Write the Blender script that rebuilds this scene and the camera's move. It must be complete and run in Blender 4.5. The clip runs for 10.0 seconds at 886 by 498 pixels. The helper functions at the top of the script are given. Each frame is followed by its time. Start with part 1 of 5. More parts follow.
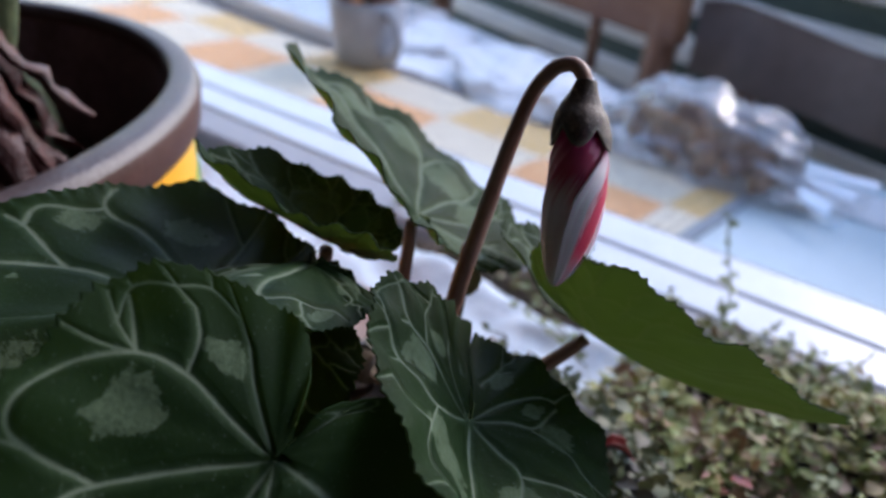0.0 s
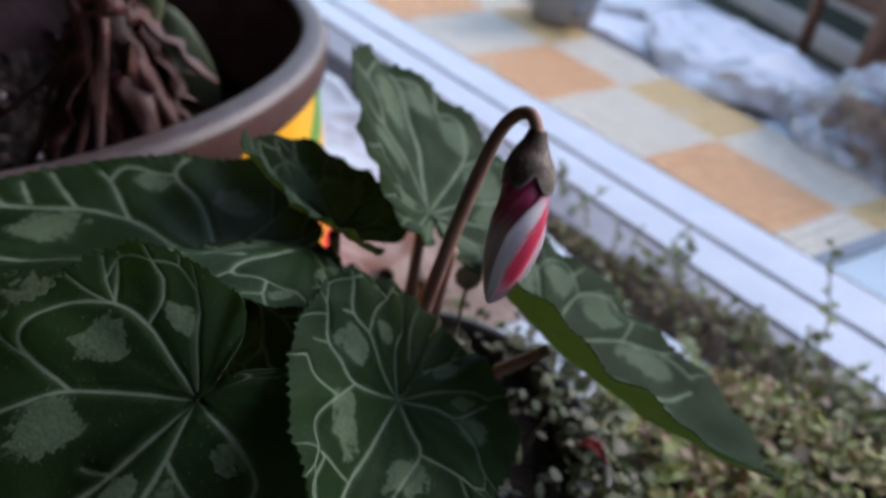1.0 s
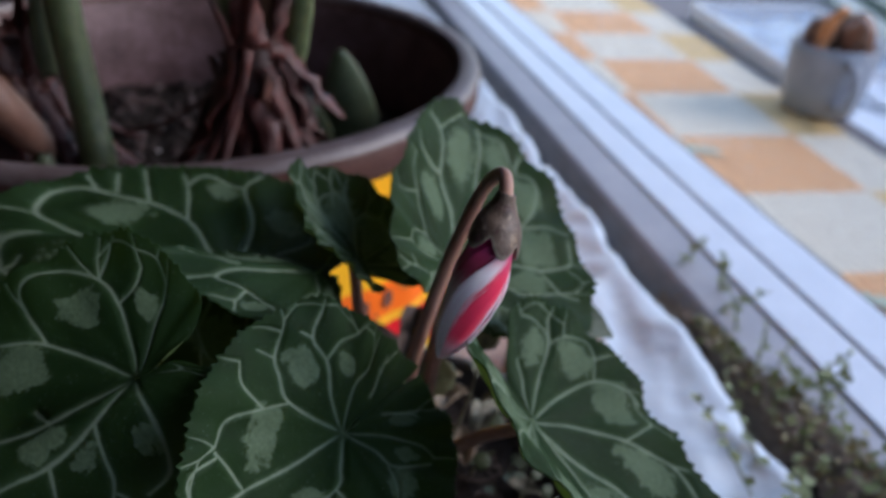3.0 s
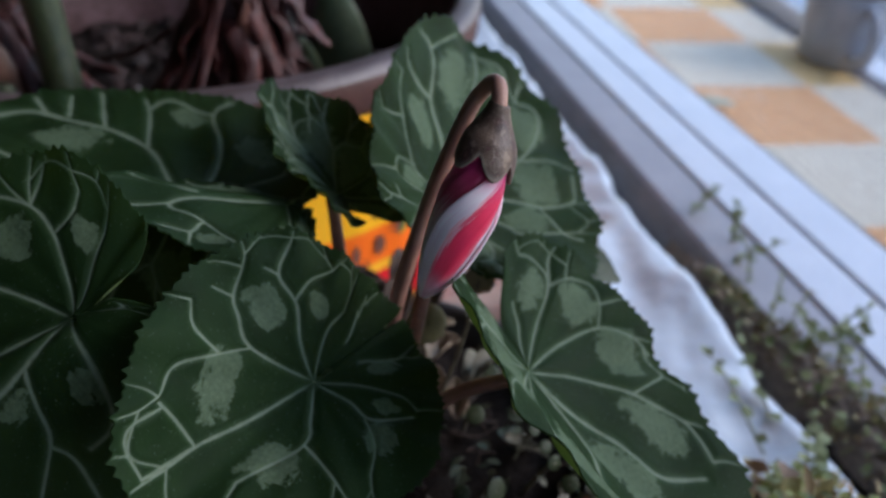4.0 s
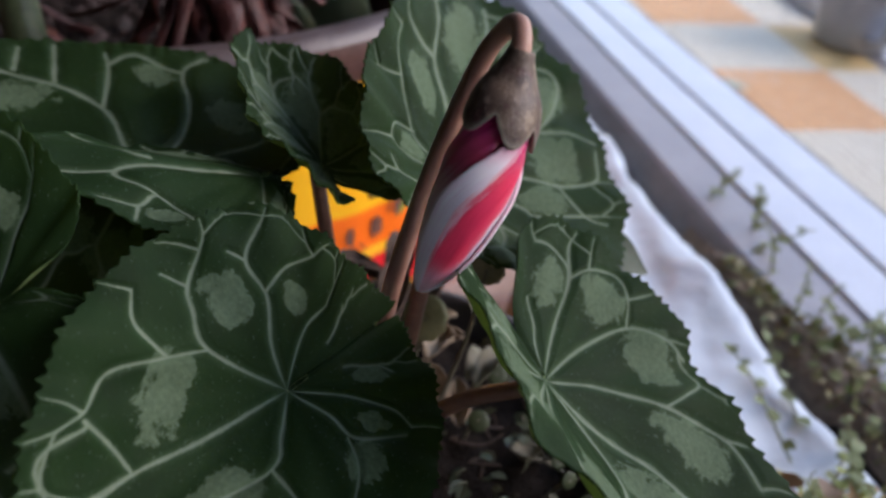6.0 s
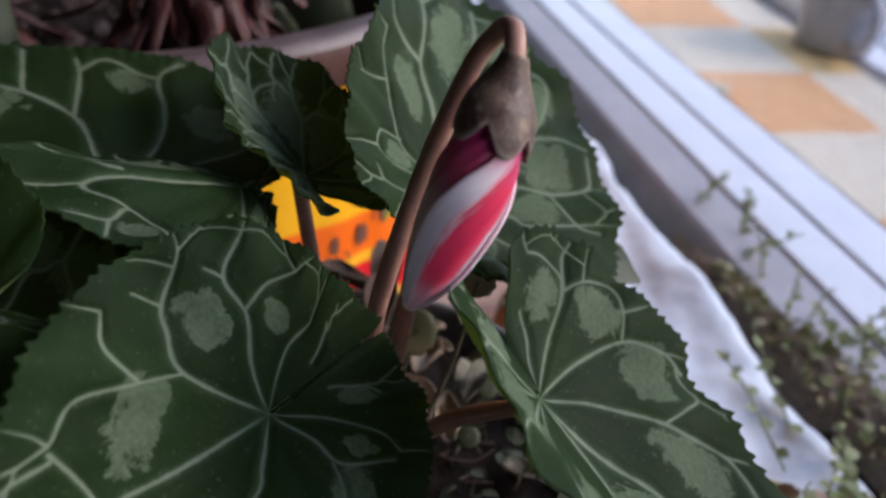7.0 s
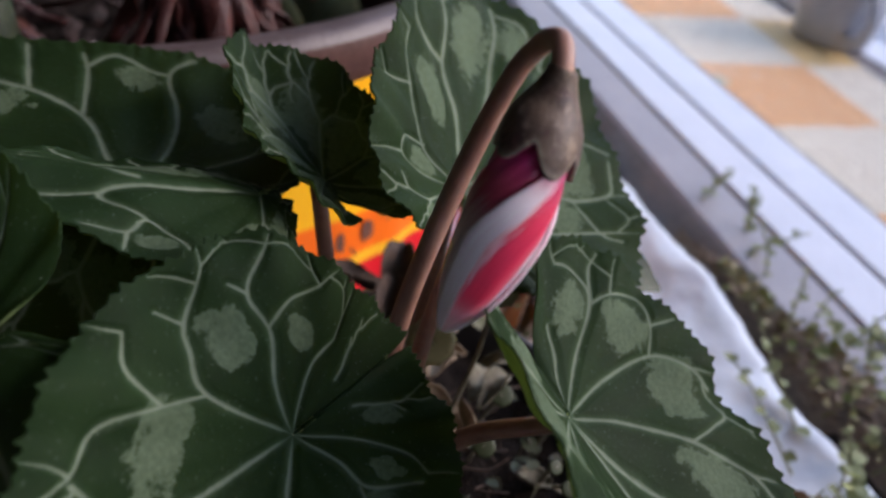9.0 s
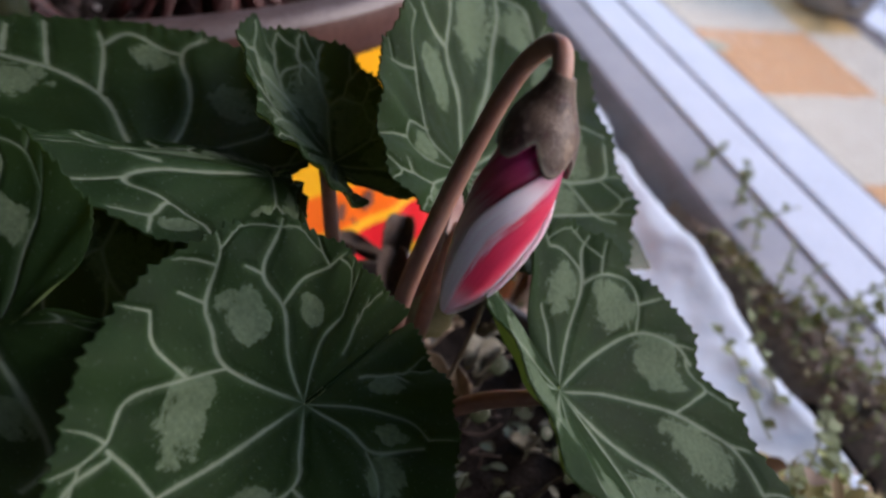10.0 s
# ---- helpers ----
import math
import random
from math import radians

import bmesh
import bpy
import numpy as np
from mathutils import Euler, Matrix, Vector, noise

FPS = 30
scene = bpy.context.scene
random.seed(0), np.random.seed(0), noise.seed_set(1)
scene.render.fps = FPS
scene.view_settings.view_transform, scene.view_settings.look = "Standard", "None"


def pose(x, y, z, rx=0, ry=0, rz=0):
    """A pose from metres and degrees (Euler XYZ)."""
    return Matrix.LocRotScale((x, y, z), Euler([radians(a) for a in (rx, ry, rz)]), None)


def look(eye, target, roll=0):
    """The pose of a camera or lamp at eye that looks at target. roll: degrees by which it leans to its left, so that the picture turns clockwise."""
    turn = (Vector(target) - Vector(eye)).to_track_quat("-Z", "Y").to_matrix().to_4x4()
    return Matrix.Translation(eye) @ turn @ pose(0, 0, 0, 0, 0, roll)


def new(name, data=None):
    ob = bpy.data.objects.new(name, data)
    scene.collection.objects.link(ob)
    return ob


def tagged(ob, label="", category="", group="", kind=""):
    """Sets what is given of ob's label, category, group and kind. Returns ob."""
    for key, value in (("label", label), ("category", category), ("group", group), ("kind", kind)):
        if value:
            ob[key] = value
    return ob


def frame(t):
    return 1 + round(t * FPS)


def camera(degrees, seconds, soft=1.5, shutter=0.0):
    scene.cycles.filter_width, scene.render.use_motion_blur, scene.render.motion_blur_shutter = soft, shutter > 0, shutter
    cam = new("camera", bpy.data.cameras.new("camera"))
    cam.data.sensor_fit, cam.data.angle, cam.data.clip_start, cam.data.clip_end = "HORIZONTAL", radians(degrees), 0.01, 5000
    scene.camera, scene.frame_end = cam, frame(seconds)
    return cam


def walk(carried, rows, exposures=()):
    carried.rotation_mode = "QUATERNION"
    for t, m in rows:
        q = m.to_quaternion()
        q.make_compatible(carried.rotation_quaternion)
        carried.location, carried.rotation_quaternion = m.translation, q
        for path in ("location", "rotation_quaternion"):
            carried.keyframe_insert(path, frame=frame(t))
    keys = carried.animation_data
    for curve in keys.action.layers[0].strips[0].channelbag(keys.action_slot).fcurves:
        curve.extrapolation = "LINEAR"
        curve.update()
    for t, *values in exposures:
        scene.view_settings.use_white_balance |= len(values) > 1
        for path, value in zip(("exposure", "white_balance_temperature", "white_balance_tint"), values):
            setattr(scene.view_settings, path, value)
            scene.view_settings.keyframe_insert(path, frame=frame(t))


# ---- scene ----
cam = camera(61.9, 10.0, 2.6)
cam.data.dof.use_dof = True
cam.data.dof.focus_distance, cam.data.dof.aperture_fstop = 0.128, 14.0
PATH = [
    (0, (0.0563, -0.0871, 0.0999), (-0.4727, 0.6000, -0.3981), 3.69),
    (0.5, (0.0738, -0.0752, 0.1218), (-0.5252, 0.5189, -0.4151), 3.63),
    (1, (0.0986, -0.0612, 0.1279), (-0.5670, 0.4169, -0.4451), 3.95),
    (1.5, (0.1130, -0.0440, 0.1286), (-0.5776, 0.3491, -0.4785), 3.05),
    (2, (0.1202, -0.0272, 0.1311), (-0.6468, 0.2848, -0.4295), 2.49),
    (2.2, (0.1250, -0.0227, 0.1303), (-0.6682, 0.2584, -0.4100), 2.49),
    (3.3, (0.1215, -0.0040, 0.1282), (-0.7060, 0.1928, -0.3977), 3.36),
    (3.5, (0.1187, -0.0024, 0.1252), (-0.6973, 0.1996, -0.4164), 3.84),
    (4, (0.1099, 0.0007, 0.1123), (-0.6894, 0.1974, -0.4555), 3.37),
    (4.5, (0.1026, -0.0011, 0.1072), (-0.6962, 0.1869, -0.4644), 3.48),
    (5, (0.0995, 0.0004, 0.1005), (-0.6924, 0.1875, -0.4807), 3.95),
    (5.5, (0.0935, 0.0043, 0.0982), (-0.6953, 0.1923, -0.4871), 4.15),
    (7, (0.0818, 0.0064, 0.0946), (-0.7029, 0.2202, -0.4872), 4.78),
    (7.5, (0.0808, 0.0062, 0.0946), (-0.7068, 0.2279, -0.4804), 4.79),
    (8, (0.0797, 0.0071, 0.0934), (-0.7089, 0.2332, -0.4783), 5.18),
    (8.5, (0.0806, 0.0047, 0.0923), (-0.7066, 0.2308, -0.4814), 5.34),
    (9, (0.0739, 0.0013, 0.0953), (-0.6964, 0.2264, -0.5014), 6.04),
    (9.5, (0.0722, 0.0028, 0.1016), (-0.6782, 0.2249, -0.5210), 7.06),
    (10, (0.0771, -0.0016, 0.1035), (-0.6574, 0.2269, -0.5356), 7.62),
]
walk(cam, [(t, look(eye, target, roll)) for t, eye, target, roll in PATH],
     exposures=[(0, 0.17, 6400, 19), (0.5, -0.05, 6500, 18), (1, -0.05, 6520, 18), (2, 0.10, 6450, 18), (3.5, -0.26, 6150, 15), (5.5, 0.04, 6660, 18), (8, 0.0, 6930, 24), (10, 0.03, 7010, 24)])

# ---- daylight ----
world = bpy.data.worlds.new("sky")
scene.world = world
world.use_nodes = True
wn = world.node_tree.nodes
sky = wn.new("ShaderNodeTexSky")
sky.sky_type, sky.sun_disc = "NISHITA", False
sky.sun_elevation, sky.sun_rotation = radians(31), radians(11)
sky.dust_density, sky.air_density = 0.6, 1.2
world.node_tree.links.new(sky.outputs["Color"], wn["Background"].inputs["Color"])
wn["Background"].inputs["Strength"].default_value = 0.5
sun = new("sun", bpy.data.lights.new("sun", "SUN"))
sun.data.energy, sun.data.angle, sun.data.color = 1.85, radians(24), (1.0, 0.98, 0.96)
sun.matrix_world = look((0.30, 2.3, 1.22), (-0.1, 0.3, 0))

# ---- materials ----


def material(name, base=(0.5, 0.5, 0.5), rough=0.6, metal=0.0):
    m = bpy.data.materials.new(name)
    m.use_nodes = True
    b = m.node_tree.nodes["Principled BSDF"]
    b.inputs["Base Color"].default_value = (*base, 1)
    b.inputs["Roughness"].default_value = rough
    b.inputs["Metallic"].default_value = metal
    return m


def node(m, kind, **inputs):
    n = m.node_tree.nodes.new(kind)
    for key, value in inputs.items():
        n.inputs[key.replace("_", " ")].default_value = value
    return n


def link(m, a, b):
    m.node_tree.links.new(a, b)


def bsdf(m):
    return m.node_tree.nodes["Principled BSDF"]


def place(m, scale=(1, 1, 1)):
    co = node(m, "ShaderNodeTexCoord")
    mp = node(m, "ShaderNodeMapping")
    mp.inputs["Scale"].default_value = scale
    link(m, co.outputs["Object"], mp.inputs["Vector"])
    return mp.outputs["Vector"]


def noise_tex(m, vec, scale, detail=4.0, rough=0.55, warp=0.0):
    n = node(m, "ShaderNodeTexNoise", Scale=scale, Detail=detail, Roughness=rough, Distortion=warp)
    link(m, vec, n.inputs["Vector"])
    return n.outputs["Fac"]


def ramp(m, fac, stops, smooth=False):
    r = node(m, "ShaderNodeValToRGB")
    r.color_ramp.interpolation = "EASE" if smooth else "LINEAR"
    e = r.color_ramp.elements
    while len(e) < len(stops):
        e.new(0.5)
    for el, (pos, col) in zip(e, stops):
        el.position, el.color = pos, (*col, 1) if len(col) == 3 else col
    link(m, fac, r.inputs["Fac"])
    return r.outputs["Color"]


def mix(m, fac, a, b, mode="MIX"):
    n = node(m, "ShaderNodeMix")
    n.data_type, n.blend_type = "RGBA", mode
    for sock, v in ((n.inputs[0], fac), (n.inputs[6], a), (n.inputs[7], b)):
        if isinstance(v, (int, float)):
            sock.default_value = v
        elif isinstance(v, tuple):
            sock.default_value = (*v, 1)
        else:
            link(m, v, sock)
    return n.outputs[2]


def calc(m, op, a, b=0.0, clamp=False):
    n = node(m, "ShaderNodeMath")
    n.operation, n.use_clamp = op, clamp
    for sock, v in ((n.inputs[0], a), (n.inputs[1], b)):
        if isinstance(v, (int, float)):
            sock.default_value = v
        else:
            link(m, v, sock)
    return n.outputs[0]


def step(m, v, lo, hi):
    """0 below lo, 1 above hi (either order)."""
    n = node(m, "ShaderNodeMapRange")
    n.interpolation_type = "SMOOTHSTEP"
    n.inputs["From Min"].default_value, n.inputs["From Max"].default_value = lo, hi
    link(m, v, n.inputs["Value"])
    return n.outputs["Result"]


def attr(m, name):
    n = node(m, "ShaderNodeAttribute")
    n.attribute_name = name
    return n.outputs["Fac"]


def bump(m, height, strength=0.3, distance=0.001):
    n = node(m, "ShaderNodeBump", Strength=strength, Distance=distance)
    link(m, height, n.inputs["Height"])
    link(m, n.outputs["Normal"], bsdf(m).inputs["Normal"])
    return n


def speckled(name, a, b, scale, rough=0.7, fine=8.0, relief=0.3, distance=0.001, metal=0.0, lo=0.35, hi=0.65):
    """A surface of two colours, mottled at two scales."""
    m = material(name, a, rough, metal)
    v = place(m)
    n1, n2 = noise_tex(m, v, scale), noise_tex(m, v, scale * fine, 3.0)
    f = calc(m, "ADD", calc(m, "MULTIPLY", n1, 0.6), calc(m, "MULTIPLY", n2, 0.4))
    link(m, ramp(m, f, [(lo, a), (hi, b)]), bsdf(m).inputs["Base Color"])
    r = node(m, "ShaderNodeMapRange")
    r.inputs["To Min"].default_value, r.inputs["To Max"].default_value = rough - 0.12, min(rough + 0.12, 1)
    link(m, n1, r.inputs["Value"])
    link(m, r.outputs["Result"], bsdf(m).inputs["Roughness"])
    bump(m, f, relief, distance)
    return m


def thin(m, colour, share):
    """Lets a share of the light through a thin surface."""
    nt = m.node_tree
    out = nt.nodes["Material Output"]
    tr = nt.nodes.new("ShaderNodeBsdfTranslucent")
    if isinstance(colour, tuple):
        tr.inputs["Color"].default_value = (*colour, 1)
    else:
        link(m, colour, tr.inputs["Color"])
    ms = nt.nodes.new("ShaderNodeMixShader")
    ms.inputs[0].default_value = share
    link(m, bsdf(m).outputs[0], ms.inputs[1])
    link(m, tr.outputs[0], ms.inputs[2])
    link(m, ms.outputs[0], out.inputs["Surface"])


def leaf_top():
    m = material("leaf_top", (0.03, 0.08, 0.04), 0.6)
    v = place(m)
    grain = noise_tex(m, v, 1100, 4.0)
    broad = noise_tex(m, v, 90, 3.0)
    ragged = noise_tex(m, v, 420, 5.0, 0.75)
    green = ramp(m, broad, [(0.3, (0.0056, 0.0150, 0.0046)), (0.7, (0.0120, 0.028, 0.0088))])
    silver = ramp(m, grain, [(0.3, (0.058, 0.085, 0.049)), (0.7, (0.095, 0.131, 0.078))])
    torn = noise_tex(m, v, 130, 4.0, 0.65, 1.2)
    s = calc(m, "ADD", attr(m, "silver"), calc(m, "ADD", calc(m, "MULTIPLY", calc(m, "SUBTRACT", ragged, 0.5), 1.7), calc(m, "MULTIPLY", calc(m, "SUBTRACT", torn, 0.5), 3.2)))
    col = mix(m, calc(m, "MULTIPLY", step(m, s, 0.05, 0.35), 0.85), green, silver)
    # A greyish bloom spreads along the veins.
    vd = calc(m, "ADD", attr(m, "vein"), calc(m, "MULTIPLY", calc(m, "SUBTRACT", ragged, 0.5), 1.1))
    col = mix(m, calc(m, "MULTIPLY", step(m, vd, 3.4, 0.8), 0.30), col, (0.054, 0.094, 0.050))
    col = mix(m, calc(m, "MULTIPLY", step(m, vd, 1.5, 0.15), calc(m, "ADD", 0.45, calc(m, "MULTIPLY", torn, 0.75), True)), col, (0.155, 0.187, 0.130))
    fleck = noise_tex(m, v, 1700, 2.0)
    col = mix(m, calc(m, "MULTIPLY", step(m, fleck, 0.64, 0.74), 0.45), col, (0.16, 0.21, 0.14))
    link(m, col, bsdf(m).inputs["Base Color"])
    rr = node(m, "ShaderNodeMapRange")
    rr.inputs["To Min"].default_value, rr.inputs["To Max"].default_value = 0.5, 0.68
    link(m, broad, rr.inputs["Value"])
    link(m, rr.outputs["Result"], bsdf(m).inputs["Roughness"])
    bsdf(m).inputs["Specular IOR Level"].default_value = 0.06
    h = calc(m, "SUBTRACT", calc(m, "ADD", calc(m, "MULTIPLY", grain, 0.4), calc(m, "MULTIPLY", ragged, 0.5)), calc(m, "MULTIPLY", step(m, vd, 2.6, 0.2), 0.2))
    bump(m, h, 0.55, 0.0006)
    thin(m, (0.36, 0.50, 0.14), 0.11)
    return m


def leaf_under():
    m = material("leaf_under", (0.10, 0.17, 0.05), 0.55)
    v = place(m)
    n = noise_tex(m, v, 160, 4.0)
    col = ramp(m, n, [(0.3, (0.12, 0.18, 0.06)), (0.7, (0.18, 0.24, 0.095))])
    col = mix(m, calc(m, "MULTIPLY", step(m, attr(m, "vein"), 1.6, 0.4), 0.7), col, (0.26, 0.26, 0.14))
    link(m, col, bsdf(m).inputs["Base Color"])
    bump(m, n, 0.25, 0.0005)
    thin(m, (0.52, 0.62, 0.24), 0.5)
    return m


LEAF_TOP, LEAF_UNDER = leaf_top(), leaf_under()


def stem_mat(name, a, b):
    m = material(name, a, 0.5)
    v = place(m)
    n = noise_tex(m, v, 260, 4.0)
    f = noise_tex(m, v, 2200, 2.0)
    col = ramp(m, n, [(0.3, a), (0.7, b)])
    col = mix(m, calc(m, "MULTIPLY", step(m, f, 0.56, 0.7), 0.4), col, (0.3, 0.2, 0.15))
    link(m, col, bsdf(m).inputs["Base Color"])
    bsdf(m).inputs["Subsurface Weight"].default_value = 0.25
    bsdf(m).inputs["Subsurface Radius"].default_value = (0.004, 0.002, 0.001)
    bump(m, f, 0.25, 0.0003)
    return m


STALK = stem_mat("stalk_brown", (0.2408, 0.1144, 0.0874), (0.3354, 0.1760, 0.1288))
PETIOLE = stem_mat("petiole_brown", (0.18, 0.085, 0.06), (0.27, 0.135, 0.09))


def calyx_mat():
    m = material("calyx_brown_green", (0.080, 0.056, 0.042), 0.55)
    v = place(m)
    big, mid, fine = noise_tex(m, v, 170, 3.0), noise_tex(m, v, 520, 4.0), noise_tex(m, v, 2600, 2.0)
    col = ramp(m, big, [(0.38, (0.036, 0.015, 0.011)), (0.60, (0.100, 0.062, 0.041))])
    col = mix(m, calc(m, "MULTIPLY", step(m, mid, 0.54, 0.68), 0.6), col, (0.224, 0.158, 0.115))
    col = mix(m, calc(m, "MULTIPLY", step(m, mid, 0.44, 0.34), 0.75), col, (0.060, 0.015, 0.015))
    col = mix(m, calc(m, "MULTIPLY", step(m, fine, 0.58, 0.7), 0.45), col, (0.272, 0.196, 0.154))
    # Pale rims along the lobes.
    col = mix(m, calc(m, "MULTIPLY", step(m, attr(m, "rim"), 0.88, 1.0), 0.5), col, (0.288, 0.238, 0.189))
    link(m, col, bsdf(m).inputs["Base Color"])
    bump(m, calc(m, "ADD", mid, fine), 0.4, 0.0004)
    return m


CALYX = calyx_mat()


def petal_mat():
    m = material("petal_white_magenta", (0.7, 0.5, 0.6), 0.42)
    v = place(m)
    u, s = attr(m, "across"), attr(m, "along")
    streak = node(m, "ShaderNodeTexNoise", Scale=1.0, Detail=4.0, Roughness=0.6)
    cmb = node(m, "ShaderNodeCombineXYZ")
    link(m, calc(m, "MULTIPLY", u, 26.0), cmb.inputs[0])
    link(m, calc(m, "MULTIPLY", s, 3.0), cmb.inputs[1])
    link(m, cmb.outputs[0], streak.inputs["Vector"])
    w = calc(m, "ADD", u, calc(m, "MULTIPLY", calc(m, "SUBTRACT", streak.outputs["Fac"], 0.5), 0.32))
    white = ramp(m, streak.outputs["Fac"], [(0.3, (0.90, 0.66, 0.77)), (0.7, (0.95, 0.84, 0.89))])
    magenta = ramp(m, streak.outputs["Fac"], [(0.3, (0.72, 0.004, 0.048)), (0.7, (0.88, 0.015, 0.085))])
    band = calc(m, "MULTIPLY", step(m, w, 0.19, 0.27), step(m, w, 0.68, 0.57))
    band = calc(m, "MULTIPLY", band, calc(m, "SUBTRACT", 1.0, calc(m, "MULTIPLY", attr(m, "flush"), 0.85)))
    # The band pales towards the tip.
    band = calc(m, "MULTIPLY", band, calc(m, "SUBTRACT", 1.0, calc(m, "MULTIPLY", step(m, s, 0.76, 0.98), 0.62)))
    col = mix(m, band, white, magenta)
    dark = calc(m, "MULTIPLY", attr(m, "flush"), step(m, calc(m, "ADD", s, calc(m, "MULTIPLY", calc(m, "SUBTRACT", streak.outputs["Fac"], 0.5), 0.3)), 0.60, 0.36))
    col = mix(m, calc(m, "MULTIPLY", dark, 0.93), col, (0.56, 0.012, 0.07))
    col = mix(m, step(m, s, 0.36, 0.16), col, (0.46, 0.010, 0.11))
    link(m, col, bsdf(m).inputs["Base Color"])
    bsdf(m).inputs["Sheen Weight"].default_value = 0.15
    bsdf(m).inputs["Subsurface Weight"].default_value = 0.4
    bsdf(m).inputs["Subsurface Radius"].default_value = (1.0, 0.6, 0.7)
    bsdf(m).inputs["Subsurface Scale"].default_value = 0.005
    bump(m, streak.outputs["Fac"], 0.25, 0.0004)
    thin(m, col, 0.2)
    return m


PETAL = petal_mat()
SOIL = speckled("potting_soil", (0.006, 0.0045, 0.004), (0.022, 0.016, 0.013), 180, 0.95, 5, 1.0, 0.003)
bsdf(SOIL).inputs["Specular IOR Level"].default_value = 0.1
BLACK_PLASTIC = speckled("dark_plastic", (0.02, 0.016, 0.015), (0.04, 0.032, 0.03), 40, 0.5, 12, 0.15)
CLAY = speckled("brown_clay_rim", (0.056, 0.025, 0.020), (0.094, 0.044, 0.036), 45, 0.5, 10, 0.35)
bsdf(CLAY).inputs["Specular IOR Level"].default_value = 0.15
# Worn clay; the sky's pale reflection on the rim is partly in the colour.
WORN_SHEEN_RIM = speckled("worn_sheen_rim", (0.060, 0.037, 0.034), (0.12, 0.090, 0.090), 70, 0.5, 9, 0.5)
bsdf(WORN_SHEEN_RIM).inputs["Specular IOR Level"].default_value = 0.6
PVC = speckled("white_frame", (0.49, 0.51, 0.56), (0.58, 0.60, 0.65), 25, 0.32, 14, 0.08)
PVC_GREY = speckled("dull_grey_frame", (0.27, 0.27, 0.29), (0.36, 0.36, 0.38), 30, 0.5, 10, 0.2)
GASKET = speckled("dark_gasket", (0.05, 0.05, 0.055), (0.10, 0.10, 0.11), 60, 0.7)
LEDGE = speckled("lilac_grey_ledge", (0.25, 0.24, 0.26), (0.33, 0.32, 0.34), 30, 0.5, 10, 0.2)
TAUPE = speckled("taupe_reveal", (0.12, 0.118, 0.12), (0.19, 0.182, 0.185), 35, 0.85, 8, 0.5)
PLASTER = speckled("room_plaster", (0.20, 0.19, 0.175), (0.26, 0.245, 0.23), 3, 0.9, 20, 0.2)
FLOORING = speckled("room_floor_brown", (0.13, 0.08, 0.05), (0.2, 0.13, 0.08), 4, 0.6, 10)
SHEET = speckled("white_film", (0.57, 0.62, 0.68), (0.65, 0.70, 0.75), 20, 0.34, 4, 0.5, 0.004)
thin(SHEET, (0.72, 0.77, 0.82), 0.15)
TABLE = speckled("pale_blue_tabletop", (0.50, 0.60, 0.63), (0.60, 0.70, 0.73), 6, 0.45, 20, 0.1)


def mat_cloth():
    """Checked cloth: cream and orange squares, with a row of yellow ones, woven in ribs."""
    m = material("checked_mat", (0.7, 0.6, 0.5), 0.75)
    v = place(m)
    sep = node(m, "ShaderNodeSeparateXYZ")
    link(m, v, sep.inputs[0])
    x, y = sep.outputs[0], sep.outputs[1]
    wob = noise_tex(m, v, 30, 2.0)
    jit = calc(m, "MULTIPLY", calc(m, "SUBTRACT", wob, 0.5), 0.012)
    cx = calc(m, "FLOOR", calc(m, "DIVIDE", calc(m, "ADD", x, jit), 0.186))
    cy = calc(m, "FLOOR", calc(m, "DIVIDE", calc(m, "ADD", y, jit), 0.186))
    even = calc(m, "PINGPONG", calc(m, "ADD", cx, cy), 1.0)
    yel = step(m, y, -0.004, 0.004)
    n = noise_tex(m, v, 60, 3.0)
    orange = ramp(m, n, [(0.3, (0.80, 0.39, 0.16)), (0.7, (0.88, 0.49, 0.23))])
    yellow = ramp(m, n, [(0.3, (0.73, 0.48, 0.18)), (0.7, (0.82, 0.57, 0.26))])
    cream = ramp(m, n, [(0.3, (0.75, 0.66, 0.50)), (0.7, (0.86, 0.78, 0.61))])
    col = mix(m, even, mix(m, yel, orange, yellow), cream)
    rib = calc(m, "PINGPONG", calc(m, "DIVIDE", y, 0.0062), 1.0)
    cross = calc(m, "PINGPONG", calc(m, "DIVIDE", x, 0.0085), 1.0)
    groove = calc(m, "MAXIMUM", step(m, rib, 0.35, 0.05), calc(m, "MULTIPLY", step(m, cross, 0.25, 0.05), 0.6))
    col = mix(m, calc(m, "MULTIPLY", groove, 0.92), col, (0.17, 0.12, 0.085))
    worn = step(m, noise_tex(m, v, 9, 5.0, 0.65), 0.56, 0.7)
    col = mix(m, calc(m, "MULTIPLY", worn, 0.3), col, (0.66, 0.62, 0.56))
    link(m, col, bsdf(m).inputs["Base Color"])
    bump(m, calc(m, "SUBTRACT", 1.0, groove), 0.5, 0.0012)
    return m


CHECKED = mat_cloth()
GREY_BIND = speckled("grey_binding", (0.22, 0.25, 0.28), (0.3, 0.33, 0.36), 50, 0.8)


